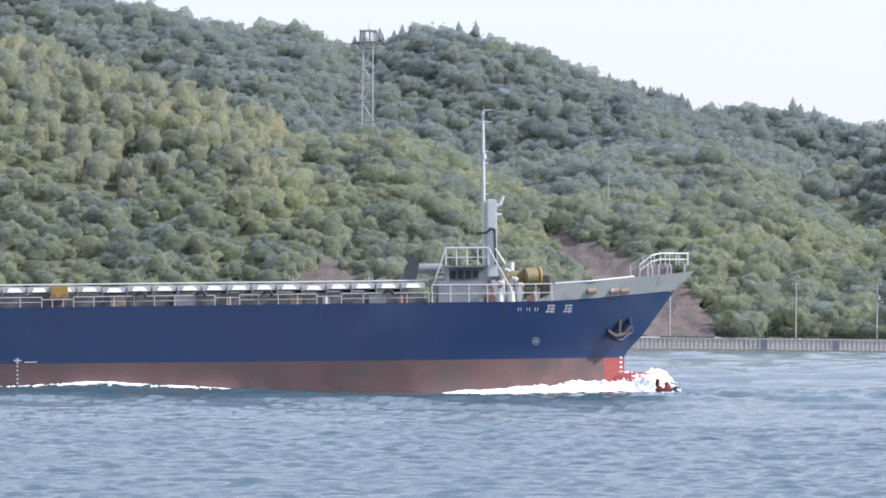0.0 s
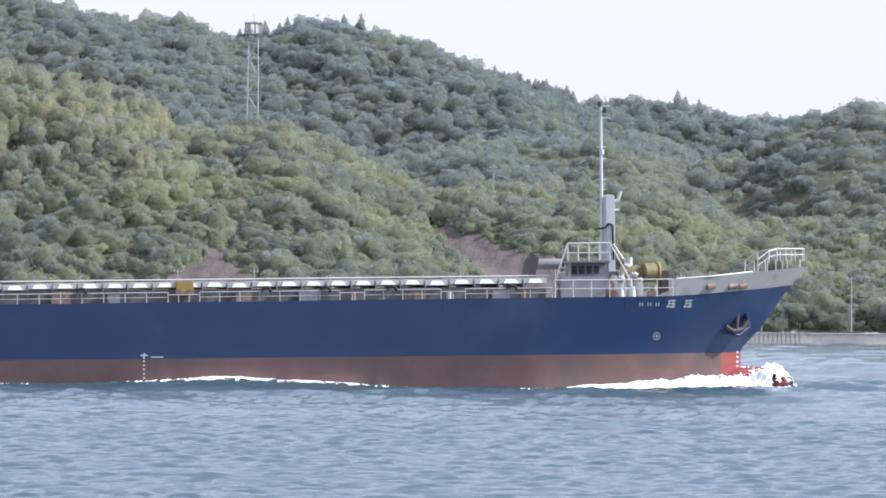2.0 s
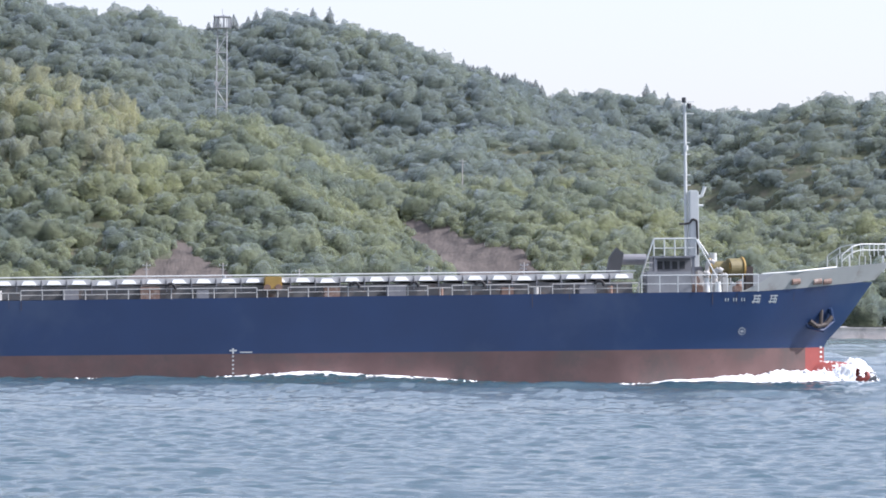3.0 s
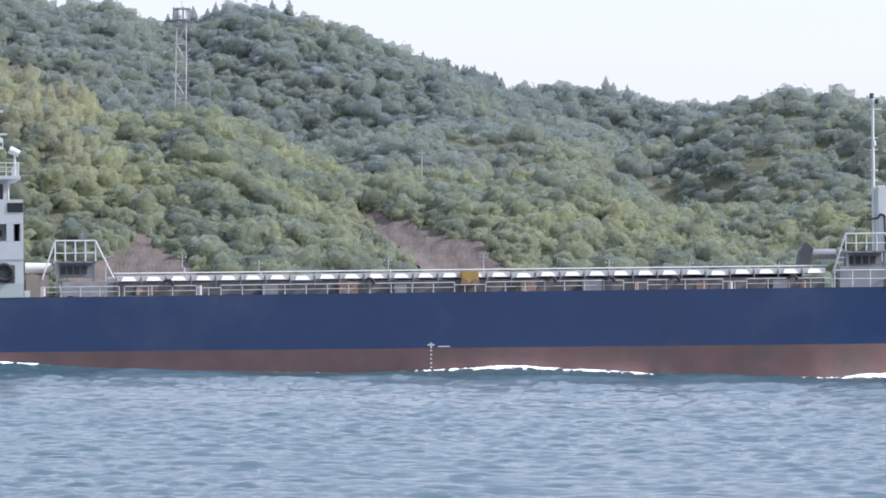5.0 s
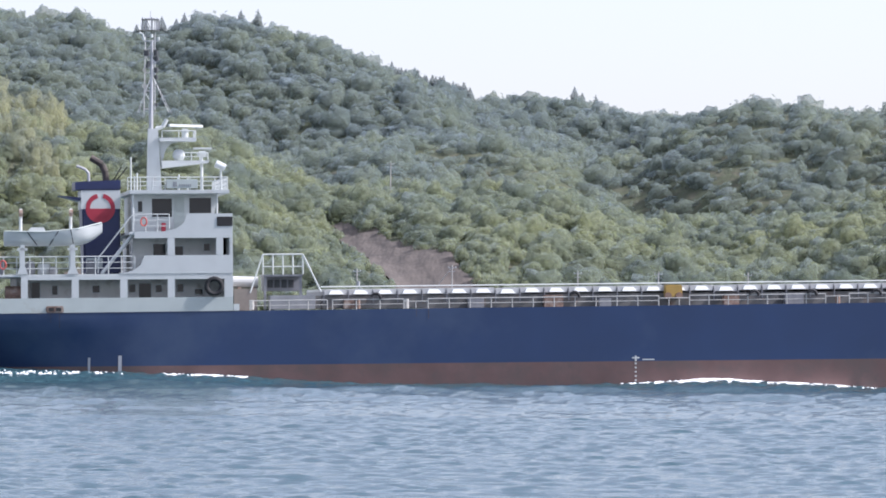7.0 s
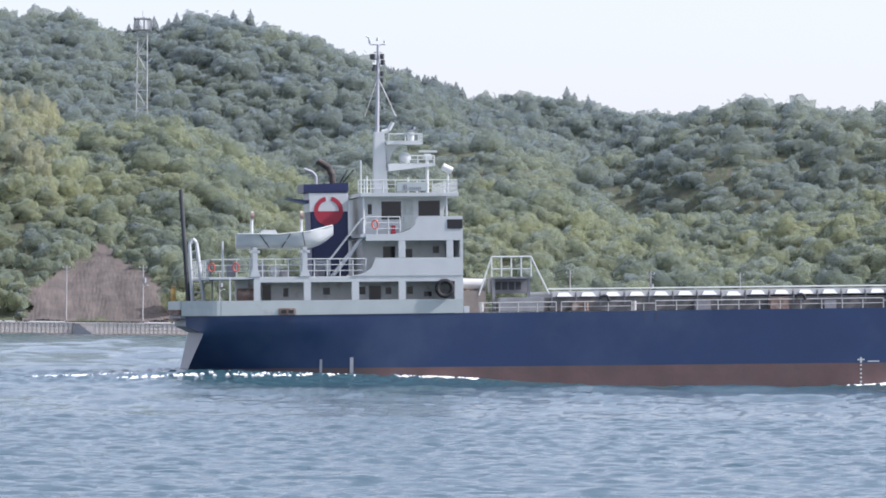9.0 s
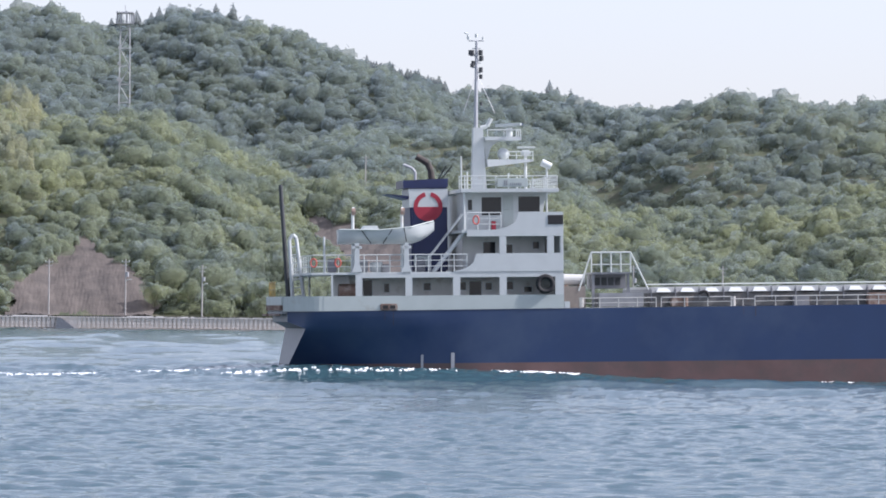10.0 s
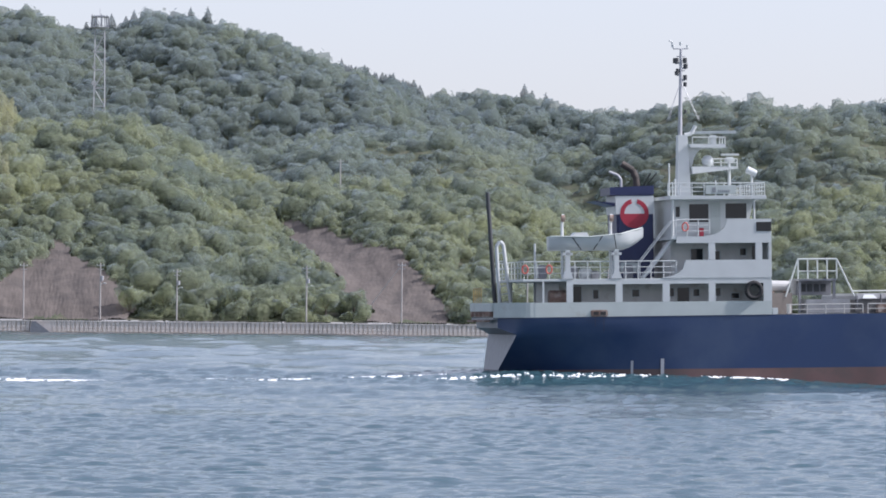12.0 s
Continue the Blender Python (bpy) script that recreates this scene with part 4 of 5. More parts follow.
# funnel
bm = prism(B(), [(7.6, 6.04), (9.72, 6.04), (9.68, 11.45), (7.45, 11.3)], -1.6, 1.6)
bmesh.ops.bevel(bm, geom=bm.edges[:], offset=0.12, segments=2, affect="EDGES")
FUN = part("funnel", bm, M_FUNNEL, SHIP, "dark blue funnel with white band and red emblem")
part("band", prism(B(), [(7.46, 9.83), (9.71, 9.83), (9.70, 10.9), (7.43, 10.9)], -1.625, 1.625), M_WHITE, FUN, "white band")
part("cap", prism(B(), [(7.1, 10.95), (9.72, 11.0), (9.72, 11.5), (7.1, 11.4)], -1.66, 1.66), M_FUNNEL, FUN)
part("spoiler", prism(B(), [(6.2, 10.62), (7.4, 10.3), (7.45, 10.5)], -1.5, 1.5), M_FUNNEL, FUN)
bm = B()
cx, cz = 8.55, 9.87
n = 28
for i in range(n):
    a0, a1 = 6.28319 * i / n, 6.28319 * (i + 1) / n
    mid = (a0 + a1) / 2
    if abs(mid - math.pi / 2) < 0.2:
        continue
    pts = [(cx + r * math.cos(a), cz + r * math.sin(a)) for r, a in ((0.85, a0), (0.85, a1), (0.60, a1), (0.60, a0))]
    vs = [bm.verts.new((x, -1.645, z)) for x, z in pts]
    bm.faces.new(vs)
vs = [bm.verts.new((cx + 0.62 * math.cos(a), -1.645, cz - 0.02 + 0.62 * math.sin(a))) for a in np.linspace(math.pi, 2 * math.pi, 14)]
bm.faces.new(vs)
ex = bmesh.ops.extrude_face_region(bm, geom=bm.faces[:])
for v in ex["geom"]:
    if isinstance(v, bmesh.types.BMVert):
        v.co.y += 0.018
bmesh.ops.recalc_face_normals(bm, faces=bm.faces[:])
part("emblem", bm, M_LOGO, FUN, "red round emblem")
part("locker", box(B(), 7.7, 8.65, -1.75, -1.55, 6.45, 7.0, 0.02), M_PALE, FUN)
part("exhaust_pipe", bent(B(), [(9.0, 0, 11.3), (8.95, 0, 12.0), (8.75, 0, 12.45), (8.1, 0, 12.85)], 0.2, 10), M_IRON, FUN, "sooty brown exhaust pipe")
part("vent_pipe", bent(B(), [(7.95, -0.6, 11.3), (7.95, -0.6, 11.9), (7.75, -0.6, 12.15), (7.25, -0.6, 12.35)], 0.08), M_GALV, FUN)
for dx in (0, 0.35):
    part("rod", tube(B(), (9.3 + dx * 0.4, 0.3, 11.3), (9.9 + dx, 0.3, 12.3), 0.035), M_BLACK, FUN)

# lifeboat on its davits
bm = B()
rows = []
for i in range(15):
    t = i / 14
    x = 2.85 + 5.6 * t
    w = 0.95 * (1 - abs(2 * t - 0.9) ** 3.2 * 0.85 if t < 0.95 else 0.12)
    sheer = 8.45 + 0.5 * max(0, (t - 0.45) / 0.55) ** 2 + 0.05 * (1 - t)
    keel = 7.66 + 0.75 * max(0, (t - 0.72) / 0.28) ** 2
    row = []
    for k in range(9):
        a = math.pi * k / 8
        row.append(bm.verts.new((x, -4.9 - w * math.cos(a), sheer - (sheer - keel) * math.sin(a) ** 0.8)))
    rows.append(row)
for r0, r1 in zip(rows[:-1], rows[1:]):
    for k in range(8):
        bm.faces.new((r0[k], r1[k], r1[k + 1], r0[k + 1])).smooth = True
    bm.faces.new((r0[0], r0[8], r1[8], r1[0]))
bm.faces.new(rows[0])
bm.faces.new(rows[-1][::-1])
bmesh.ops.recalc_face_normals(bm, faces=bm.faces[:])
BOAT = part("lifeboat", bm, M_WHITE, SHIP, "white open lifeboat on davits")
part("gunwale", bent(B(), [(2.85, -5.85, 8.5), (5.2, -5.87, 8.46), (7.0, -5.7, 8.62), (8.4, -5.0, 8.97)], 0.05, 6), M_PALE, BOAT)
part("boat_cover", prism(B(), [(4.2, 8.5), (5.2, 8.5), (5.1, 8.72), (4.4, 8.72)], -5.4, -4.4), M_WHITE, BOAT)
for pts in ([(4.1, -5.88, 8.5), (4.7, -5.6, 7.7)], [(5.9, -5.88, 8.5), (5.4, -5.6, 7.7)], [(6.6, -5.8, 8.6), (6.75, -5.6, 7.8)]):
    part("gripe", bent(B(), pts, 0.03, 6), M_SHADE, BOAT)
for x in (3.85, 6.7):
    bm = prism(B(), [(x - 0.3, 6.05), (x + 0.3, 6.05), (x + 0.14, 6.5), (x + 0.12, 7.72), (x - 0.12, 7.72), (x - 0.14, 6.5)], -6.05, -5.6)
    dv = part("davit", bm, M_WHITE, SHIP, "white lifeboat davit")
    part("head", box(B(), x - 0.28, x + 0.28, -6.05, -5.6, 7.4, 7.55), M_WHITE, dv)
    part("arm", bent(B(), [(x, -4.0, 6.1), (x, -4.0, 9.3), (x, -4.4, 9.75)], 0.09), M_WHITE, dv)
    part("sheave", tube(B(), (x - 0.1, -4.4, 9.55), (x + 0.1, -4.4, 9.55), 0.2, n=12), M_RUST, dv)
for x, y, w, h in ((4.1, -5.0, 0.5, 0.75), (4.8, -4.6, 0.7, 0.6), (5.4, -4.8, 0.5, 0.45), (2.3, -5.0, 0.5, 0.8), (7.6, -3.6, 0.5, 0.8)):
    box_part("deck_locker", M_WHITE if w > 0.5 else M_STEEL, SHIP, x, x + w, y, y + 0.6, 6.05, 6.05 + h, bevel=0.06)
part("winch", tube(B(), (2.9, -4.9, 4.9), (4.0, -4.9, 4.9), 0.5, n=16), M_RUST, SHIP, "rusty mooring winch under the boat deck")
part("aerial", tube(B(), (2.05, -5.2, 6.05), (2.05, -5.2, 8.1), 0.06), M_WHITE, SHIP)

# stern crane
part("stern_post", tube(B(), (0.55, 0, 3.8), (0.1, 0, 11.2), 0.14, 0.12), M_SHADE, SHIP, "dark steel derrick boom")
CR = part("stern_crane", bent(B(), [(0.75, -0.4, 3.8), (0.55, -0.4, 8.0), (0.75, -0.4, 8.3), (0.95, -0.4, 8.1), (1.45, -0.4, 4.0)], 0.11), M_WHITE, SHIP, "white steel stern crane")
for i in range(1, 8):
    z = 4.2 + i * 0.48
    part("rung", tube(B(), (0.72 - 0.048 * (z - 3.8), -0.4, z), (1.45 - 0.122 * (z - 4.0), -0.4, z + 0.1), 0.035, n=6), M_WHITE, CR)
railing([(-0.2, 3.9, 4.7), (-0.2, 0.8, 4.7)], 0.85, 0.8, 2, mat=M_YELLOW)

# signal mast over the wheelhouse
MAST = part("mast_tower", prism(B(), [(11.35, 10.8), (12.2, 10.8), (12.0, 14.5), (11.45, 14.5)], -0.35, 0.35), M_WHITE, SHIP, "white mast tower carrying radar")
part("pole", tube(B(), (11.62, 0, 14.4), (11.72, 0, 19.6), 0.13, 0.08), M_GALV, MAST)
part("platform", prism(B(), [(12.1, 13.75), (14.2, 13.75), (14.2, 13.95), (12.0, 13.95)], -0.8, 0.8), M_WHITE, MAST)
bm = B()
arc = [(12.2, 12.55)] + [(13.1 - 0.75 * math.cos(a), 12.75 + 0.95 * math.sin(a)) for a in np.linspace(0.1, 1.5, 7)] + [(13.6, 13.75), (12.05, 13.75)]
part("bracket", prism(bm, arc, -0.12, 0.12), M_WHITE, MAST)
part("platform", prism(B(), [(12.2, 12.2), (14.9, 12.5), (14.9, 12.62), (12.15, 12.62)], -0.9, 0.9), M_WHITE, MAST)
railing([(12.2, -0.8, 13.95), (14.15, -0.8, 13.95), (14.15, 0.8, 13.95)], 0.4, 1.0, 1)
railing([(13.4, -0.9, 12.62), (14.85, -0.9, 12.62)], 0.45, 0.5, 2)
RAD = part("radar", tube(B(), (13.6, 0, 13.95), (13.6, 0, 14.4), 0.2, n=12), M_WHITE, SHIP, "white rotating radar")
part("motor_cover", box(B(), 13.35, 13.85, -0.22, 0.22, 14.25, 14.5, 0.08), M_WHITE, RAD)
bm = box(B(), -1.35, 1.35, -0.12, 0.0, -0.08, 0.08, 0.02)
n_white = len(bm.faces)
box(bm, -1.32, 1.32, 0.004, 0.1, -0.07, 0.07, 0.02)
for i, f in enumerate(bm.faces):
    f.material_index = 0 if f.calc_center_median().y < 0.002 else 1
SCANNER = part("scanner", bm, [M_WHITE, M_NAVY], RAD, "scanner bar, white in front and blue behind")
R2 = part("radar", tube(B(), (14.55, 0, 10.9), (14.55, 0, 13.2), 0.09), M_WHITE, SHIP)
part("scanner", box(B(), 14.05, 15.15, -0.1, 0.1, 13.28, 13.4, 0.03), M_WHITE, R2)
part("motor_cover", box(B(), 14.3, 14.85, -0.25, 0.25, 12.85, 13.2, 0.08), M_WHITE, R2)
bm = B()
bmesh.ops.create_uvsphere(bm, u_segments=16, v_segments=10, radius=0.36)
bmesh.ops.translate(bm, verts=bm.verts[:], vec=(13.2, -0.3, 12.95))
for f in bm.faces:
    f.smooth = True
part("satellite_dome", bm, M_WHITE, MAST, "white satellite dome")
SL = part("searchlight", tube(B(), (15.5, -2, 10.85), (15.5, -2, 12.1), 0.06), M_WHITE, SHIP, "white searchlight")
part("lamp_head", tube(B(), (15.2, -2, 12.4), (15.75, -2, 12.15), 0.22, 0.2, n=12), M_WHITE, SL)
part("siren", bent(B(), [(11.9, 0, 14.5), (12.3, 0, 14.6), (12.55, 0, 15.05)], 0.12), M_WHITE, MAST)
for z, w, r in ((19.6, 0.9, 0.035), (19.15, 0.5, 0.03), (18.3, 0.5, 0.03)):
    part("crossbar", tube(B(), (11.7 - w / 2, 0, z), (11.7 + w / 2, 0, z), r, n=6), M_GALV, MAST)
for x, z, r in ((11.45, 18.9, 0.16), (11.95, 18.9, 0.16), (11.95, 18.55, 0.13), (11.5, 18.3, 0.13), (11.95, 17.5, 0.13), (11.95, 15.9, 0.1), (11.7, 19.9, 0.1), (11.25, 19.75, 0.1), (12.1, 19.75, 0.08)):
    part("mast_lamp", tube(B(), (x, 0, z - r), (x, 0, z + r), r * 0.8, n=10), M_SHADE if z < 19.5 else M_WHITE, MAST, "dark navigation lamp")
for sx, sy in ((-0.9, -0.9), (-0.7, 0.9), (0.9, -0.9), (1.2, 0.9)):
    part("stay", tube(B(), (11.7, 0, 17.7), (11.7 + sx, sy, 15.4), 0.012, n=5), M_GALV, MAST)
for x, h in ((10.15, 1.9), (10.5, 1.0), (10.35, 0.8), (12.9, 0.9), (13.4, 0.7)):
    part("whip_aerial", tube(B(), (x, -4.2, 10.82), (x, -4.2, 10.82 + h), 0.045, n=6), M_WHITE, SHIP)

for dx, z, w in ((-0.35, 18.75, 0.3), (0.3, 18.45, 0.26), (-0.25, 18.05, 0.22), (0.25, 17.75, 0.3)):
    part("lamp_bracket", box(B(), 11.7 + min(0, dx), 11.7 + max(0, dx), -0.05, 0.05, z - 0.05, z + 0.05), M_GALV, MAST)
    part("mast_lamp", tube(B(), (11.7 + dx, 0, z), (11.7 + dx, 0, z + w), 0.12, n=10), M_SHADE, MAST)
part("anemometer", bent(B(), [(11.2, 0, 19.7), (11.2, 0, 20.0), (11.0, 0, 20.1)], 0.05, 6), M_WHITE, MAST)
# davit tube and gantry before the house
part("raft_canister", tube(B(), (16.0, -3.0, 5.55), (17.5, -3.0, 5.5), 0.34, n=16), M_HATCH, SHIP, "pale canister on a cradle")
for x in (16.3, 17.1):
    part("cradle", box(B(), x, x + 0.2, -3.3, -2.7, 4.0, 5.25), M_RUST, SHIP)


def gantry(x0, x1, foot0, foot1, top, mid):
    """Platform with rails and slanting ladders at one end of the hold."""
    g = part("gantry", box(B(), x0, x1, -4.6, -2.0, mid - 0.12, mid, 0.02), M_STEEL, SHIP, "grey steel platform with white rails")
    for y in (-4.6,):
        bm = B()
        bent(bm, [(foot0, y, 4.9), (x0, y, top), (x1, y, top), (foot1, y, 4.9)], 0.045)
        tube(bm, (x0, y, mid + 0.45), (x1, y, mid + 0.45), 0.03)
        part("rail", bm, M_WHITE, g)
        for i in range(5):
            x = x0 + (x1 - x0) * i / 4
            part("upright", tube(B(), (x, y, mid), (x, y, top), 0.04, n=6), M_WHITE, g)
    part("cabinet", box(B(), x0 + 0.1, x1 - 0.1, -3.6, -2.2, mid - 0.95, mid - 0.12, 0.04), M_STEEL, g)
    for x in (x0 + 0.05, x1 - 0.2):
        part("leg", box(B(), x, x + 0.15, -4.5, -4.3, 3.95, mid - 0.12), M_STEEL, g)
    # dark plates on the closed cabinet, coloured as shade inside its openings
    for i in range(4):
        x = x0 + 0.35 + i * (x1 - x0 - 0.7) / 4
        part("opening_shade", box(B(), x, x + 0.3, -3.66, -3.59, mid - 0.75, mid - 0.3), M_SHADE, g)
    return g


gantry(17.65, 19.95, 16.9, 21.0, 7.1, 5.95)
gantry(63.5, 65.95, 62.7, 67.2, 7.2, 6.2)
for x0, x1, z1 in ((18.0, 20.6, 4.75), (63.0, 65.6, 5.3)):
    box_part("deck_housing", M_DECK, SHIP, x0, x1, -5.2, -3.6, 3.95, z1, "grey steel deck housing")

box_part("stores_locker", M_DUN, SHIP, 15.98, 17.3, -4.6, -2.2, 3.9, 5.15, "grey brown weathered stores locker")
# cowl and ladder at the after end of the forecastle duct
part("duct_cowl", prism(B(), [(61.2, 4.95), (62.0, 5.2), (62.25, 6.4), (61.85, 6.75), (61.45, 6.2)], -1.35, -0.65), M_SHADE, SHIP, "dark ventilation cowl")
LAD = part("ladder", bent(B(), [(62.45, -4.7, 4.1), (63.1, -4.7, 6.1)], 0.035, 6), M_RAIL, SHIP, "white steel ladder")
for k in range(1, 7):
    part("rung", tube(B(), (62.45 + 0.65 * k / 7, -4.7, 4.1 + 2.0 * k / 7), (62.85 + 0.65 * k / 7, -4.7, 4.1 + 2.0 * k / 7), 0.025, n=6), M_RAIL, LAD)

# hold: coaming and folding hatch covers
box_part("coaming", M_COAMING, SHIP, 21.0, 62.2, -4.75, 4.75, 3.95, 4.72, "grey steel hatch coaming")
panel = B()
box(panel, 0.02, 1.40, -4.75, 4.75, 0, 0.34, 0.02)
panel_me = mesh_of(panel, M_HATCH, "panel")
wedge = B()
a = [wedge.verts.new(c) for c in ((0.28, -5.0, 0.04), (1.14, -5.0, 0.04), (0.98, -4.74, 0.28), (0.44, -4.74, 0.28), (0.28, -4.70, 0.04), (1.14, -4.70, 0.04))]
for q in ((0, 1, 2, 3), (0, 3, 4), (1, 5, 2), (3, 2, 5, 4), (0, 4, 5, 1)):
    wedge.faces.new([a[i] for i in q])
bmesh.ops.recalc_face_normals(wedge, faces=wedge.faces[:])
wedge_me = mesh_of(wedge, M_WHITE, "wedge")
rib_me = mesh_of(box(B(), 0.0, 0.06, -4.82, 4.82, -0.45, 0.2), M_STEEL, "rib")
for i in range(29):
    x = 21.1 + 1.42 * i
    h = part("hatch_cover", B(), M_HATCH, SHIP)
    h.data, h.location = panel_me, (x, 0, 4.74 + 0.004 * (x - 21) - (0.05 if i in (7, 16, 24) else 0))
    for nm, me in (("wedge", wedge_me), ("rib", rib_me)):
        o = new(nm, me)
        o.parent = h
top = part("hatch_pipe", tube(B(), (21.0, -4.2, 5.22), (62.5, -4.2, 5.36), 0.035, n=8), M_WHITE, SHIP, "white pipe along the hatch covers")
YB = part("hatch_lifter", box(B(), 40.9, 41.9, -5.3, -4.4, 4.45, 5.18, 0.05), M_YELLOW, SHIP, "yellow hatch cover lifting gear")
for x in (41.0, 41.65):
    part("wheel", tube(B(), (x + 0.05, -5.4, 4.55), (x + 0.05, -5.3, 4.55), 0.2, n=12), M_RUST, YB)
# deck edge railing in lengths
for x0, x1 in ((16.8, 21.2), (21.5, 25.6), (27.0, 40.4), (42.2, 50.2), (51.6, 56.0), (57.4, 62.4)):
    railing([(x0, -5.88, deck_z(x0)), (x1, -5.88, deck_z(x1))], 0.56, 1.2, 2, r=0.030, mat=M_RAIL)
for x0, x1 in ((25.6, 27.0), (50.2, 51.6), (56.0, 57.4), (40.4, 42.2)):
    railing([(x0, -5.88, deck_z(x0)), (x1, -5.88, deck_z(x1))], 0.42, 0.7, 1, r=0.026, mat=M_RAIL)
for x in (24.0, 35.5, 46.0, 49.4, 53.2, 60.1):
    bm = B()
    for i in range(12):
        a0, a1 = math.pi * i / 12 - 0.2, math.pi * (i + 1) / 12 - 0.2
        tube(bm, (x + 0.26 * math.cos(a0), -5.95, 4.55 + 0.26 * math.sin(a0)), (x + 0.26 * math.cos(a1), -5.95, 4.55 + 0.26 * math.sin(a1)), 0.09, n=6)
    part("hose_loop", bm, M_BLACK, SHIP, "black hose loop on the railing")
for i, x in enumerate((22.2, 29.4, 33.8, 37.0, 44.3, 47.9, 54.5, 59.0)):
    box_part("vent_box", M_STEEL if i % 2 else M_RUST, SHIP, x, x + 0.7 + 0.2 * (i % 3), -5.5, -4.9, 3.95, 4.45 + 0.1 * (i % 3))
for i, x in enumerate((23.0, 25.8, 51.0, 56.5, 60.8, 16.9)):
    part("bollard", tube(B(), (x, -5.5, 3.95), (x, -5.5, 4.5), 0.14, n=10), M_RAIL if i % 2 else M_RUST, SHIP)

# foremast and forecastle gear
FM = part("foremast", box(B(), 66.3, 66.9, -0.3, 0.3, 4.0, 10.1, 0.08), M_WHITE, SHIP, "white foremast")
part("pole", tube(B(), (66.15, 0, 4.0), (66.15, 0, 15.4), 0.12, 0.08), M_WHITE, FM)
for z in (15.3, 14.6, 12.9, 12.2, 11.0, 10.4, 9.6, 8.4):
    part("crossbar", tube(B(), (65.9, 0, z), (66.45 if z < 14 else 66.7, 0, z), 0.03, n=6), M_WHITE, FM)
for x, z in ((66.1, 15.4), (66.42, 15.05), (66.2, 12.6)):
    part("mast_lamp", tube(B(), (x, 0, z - 0.15), (x, 0, z + 0.15), 0.13, n=10), M_SHADE if z > 15 else M_WHITE, FM)
part("horn", bent(B(), [(66.8, 0, 9.7), (67.1, 0, 9.75), (67.3, 0, 10.3)], 0.1), M_WHITE, FM)
part("bracket", tube(B(), (66.7, 0, 9.2), (67.2, 0, 9.2), 0.07), M_WHITE, FM)
part("cable", bent(B(), [(65.7, -0.3, 8.1), (66.3, -0.35, 8.15), (66.5, -0.35, 8.4), (66.75, -0.35, 8.3), (66.8, -0.35, 6.3)], 0.06), M_BLACK, FM, "black hanging cable")
part("base_house", prism(B(), [(66.0, 3.95), (67.3, 3.95), (66.95, 5.6), (66.1, 5.6)], -0.9, 0.9), M_STEEL, FM)
part("stores_duct", tube(B(), (61.9, -1.0, 6.05), (63.6, -1.0, 6.05), 0.32, n=14), M_STEEL, SHIP, "grey ventilation duct")
part("mushroom_vent", tube(B(), (67.6, -1.0, 4.0), (67.6, -1.0, 6.4), 0.2, n=12), M_WHITE, SHIP)
WL = part("windlass", tube(B(), (67.3, -1.5, 5.45), (68.9, -1.5, 5.45), 0.46, n=20), M_OLIVE, SHIP, "dark mooring winch with a yellow and black end disc")
part("drum", tube(B(), (68.3, -1.9, 5.5), (69.1, -1.7, 5.5), 0.56, n=24), M_OLIVE, WL)
part("end_disc", tube(B(), (69.1, -1.7, 5.5), (69.2, -1.68, 5.5), 0.64, n=24), M_YELLOW, WL)
part("end_disc", tube(B(), (67.25, -1.5, 5.5), (67.35, -1.5, 5.5), 0.58, n=24), M_YELLOW, WL)
for i in range(3):
    a = 0.4 + i * 2.1
    bm = B()
    bm.faces.new([bm.verts.new((68.3 + 0.9 * k, -1.9 + 0.2 * k + 0.52 * math.cos(a + d), 5.5 + 0.52 * math.sin(a + d))) for k, d in ((0, 0), (0, 0.7), (1, 1.2), (1, 0.5))])
    bmesh.ops.solidify(bm, geom=bm.faces[:], thickness=0.02)
    part("stripe", bm, M_YELLOW, WL, "yellow warning stripe")
# cream vent pipes, a hose reel and a brace crowd the foot of the foremast
for x, y, h, r in ((66.95, -2.6, 1.75, 0.13), (67.35, -2.9, 1.25, 0.16), (67.75, -2.4, 0.95, 0.12), (66.55, -3.1, 1.05, 0.14)):
    part("vent_pipe", bent(B(), [(x, y, 4.0), (x, y, 4.0 + h), (x + 0.22, y - 0.1, 4.18 + h), (x + 0.42, y - 0.15, 4.05 + h)], r, 10), M_RAIL, SHIP, "cream gooseneck vent pipe")
part("hose_reel", tube(B(), (66.0, -3.6, 4.75), (66.0, -3.2, 4.75), 0.36, n=16), M_RUST, SHIP, "rusty hose reel")
part("brace", tube(B(), (66.75, -0.5, 7.2), (68.3, -1.6, 4.6), 0.055), M_WHITE, SHIP)
part("gearbox", box(B(), 69.25, 69.75, -2.2, -1.2, 4.1, 5.6, 0.06), M_IRON, WL)
for x, y, h, m in ((66.6, -4.4, 0.9, M_WHITE), (67.3, -4.2, 0.7, M_WHITE), (65.9, -4.6, 0.6, M_RUST), (68.6, -3.8, 0.7, M_RUST), (70.2, -3.0, 0.6, M_RUST)):
    part("bollard", tube(B(), (x, y, 4.0), (x, y, 4.0 + h), 0.22, 0.16, n=12), m, SHIP)
for x, y, w, h in ((66.9, -3.6, 0.5, 0.6), (67.6, -3.9, 0.4, 0.9), (66.2, -3.4, 0.35, 1.3), (65.9, -5.0, 0.4, 0.45), (68.2, -4.3, 0.5, 0.4)):
    box_part("deck_locker", M_RAIL if h > 0.5 else M_RUST, SHIP, x, x + w, y, y + 0.5, 4.05, 4.05 + h, bevel=0.06)
railing([(62.6, -5.7, 4.08), (65.8, -5.45, 4.08), (69.6, -4.6, 4.1)], 1.0, 1.1, 2)
rl = lambda x: half_beam(x, 5.3) - 0.2
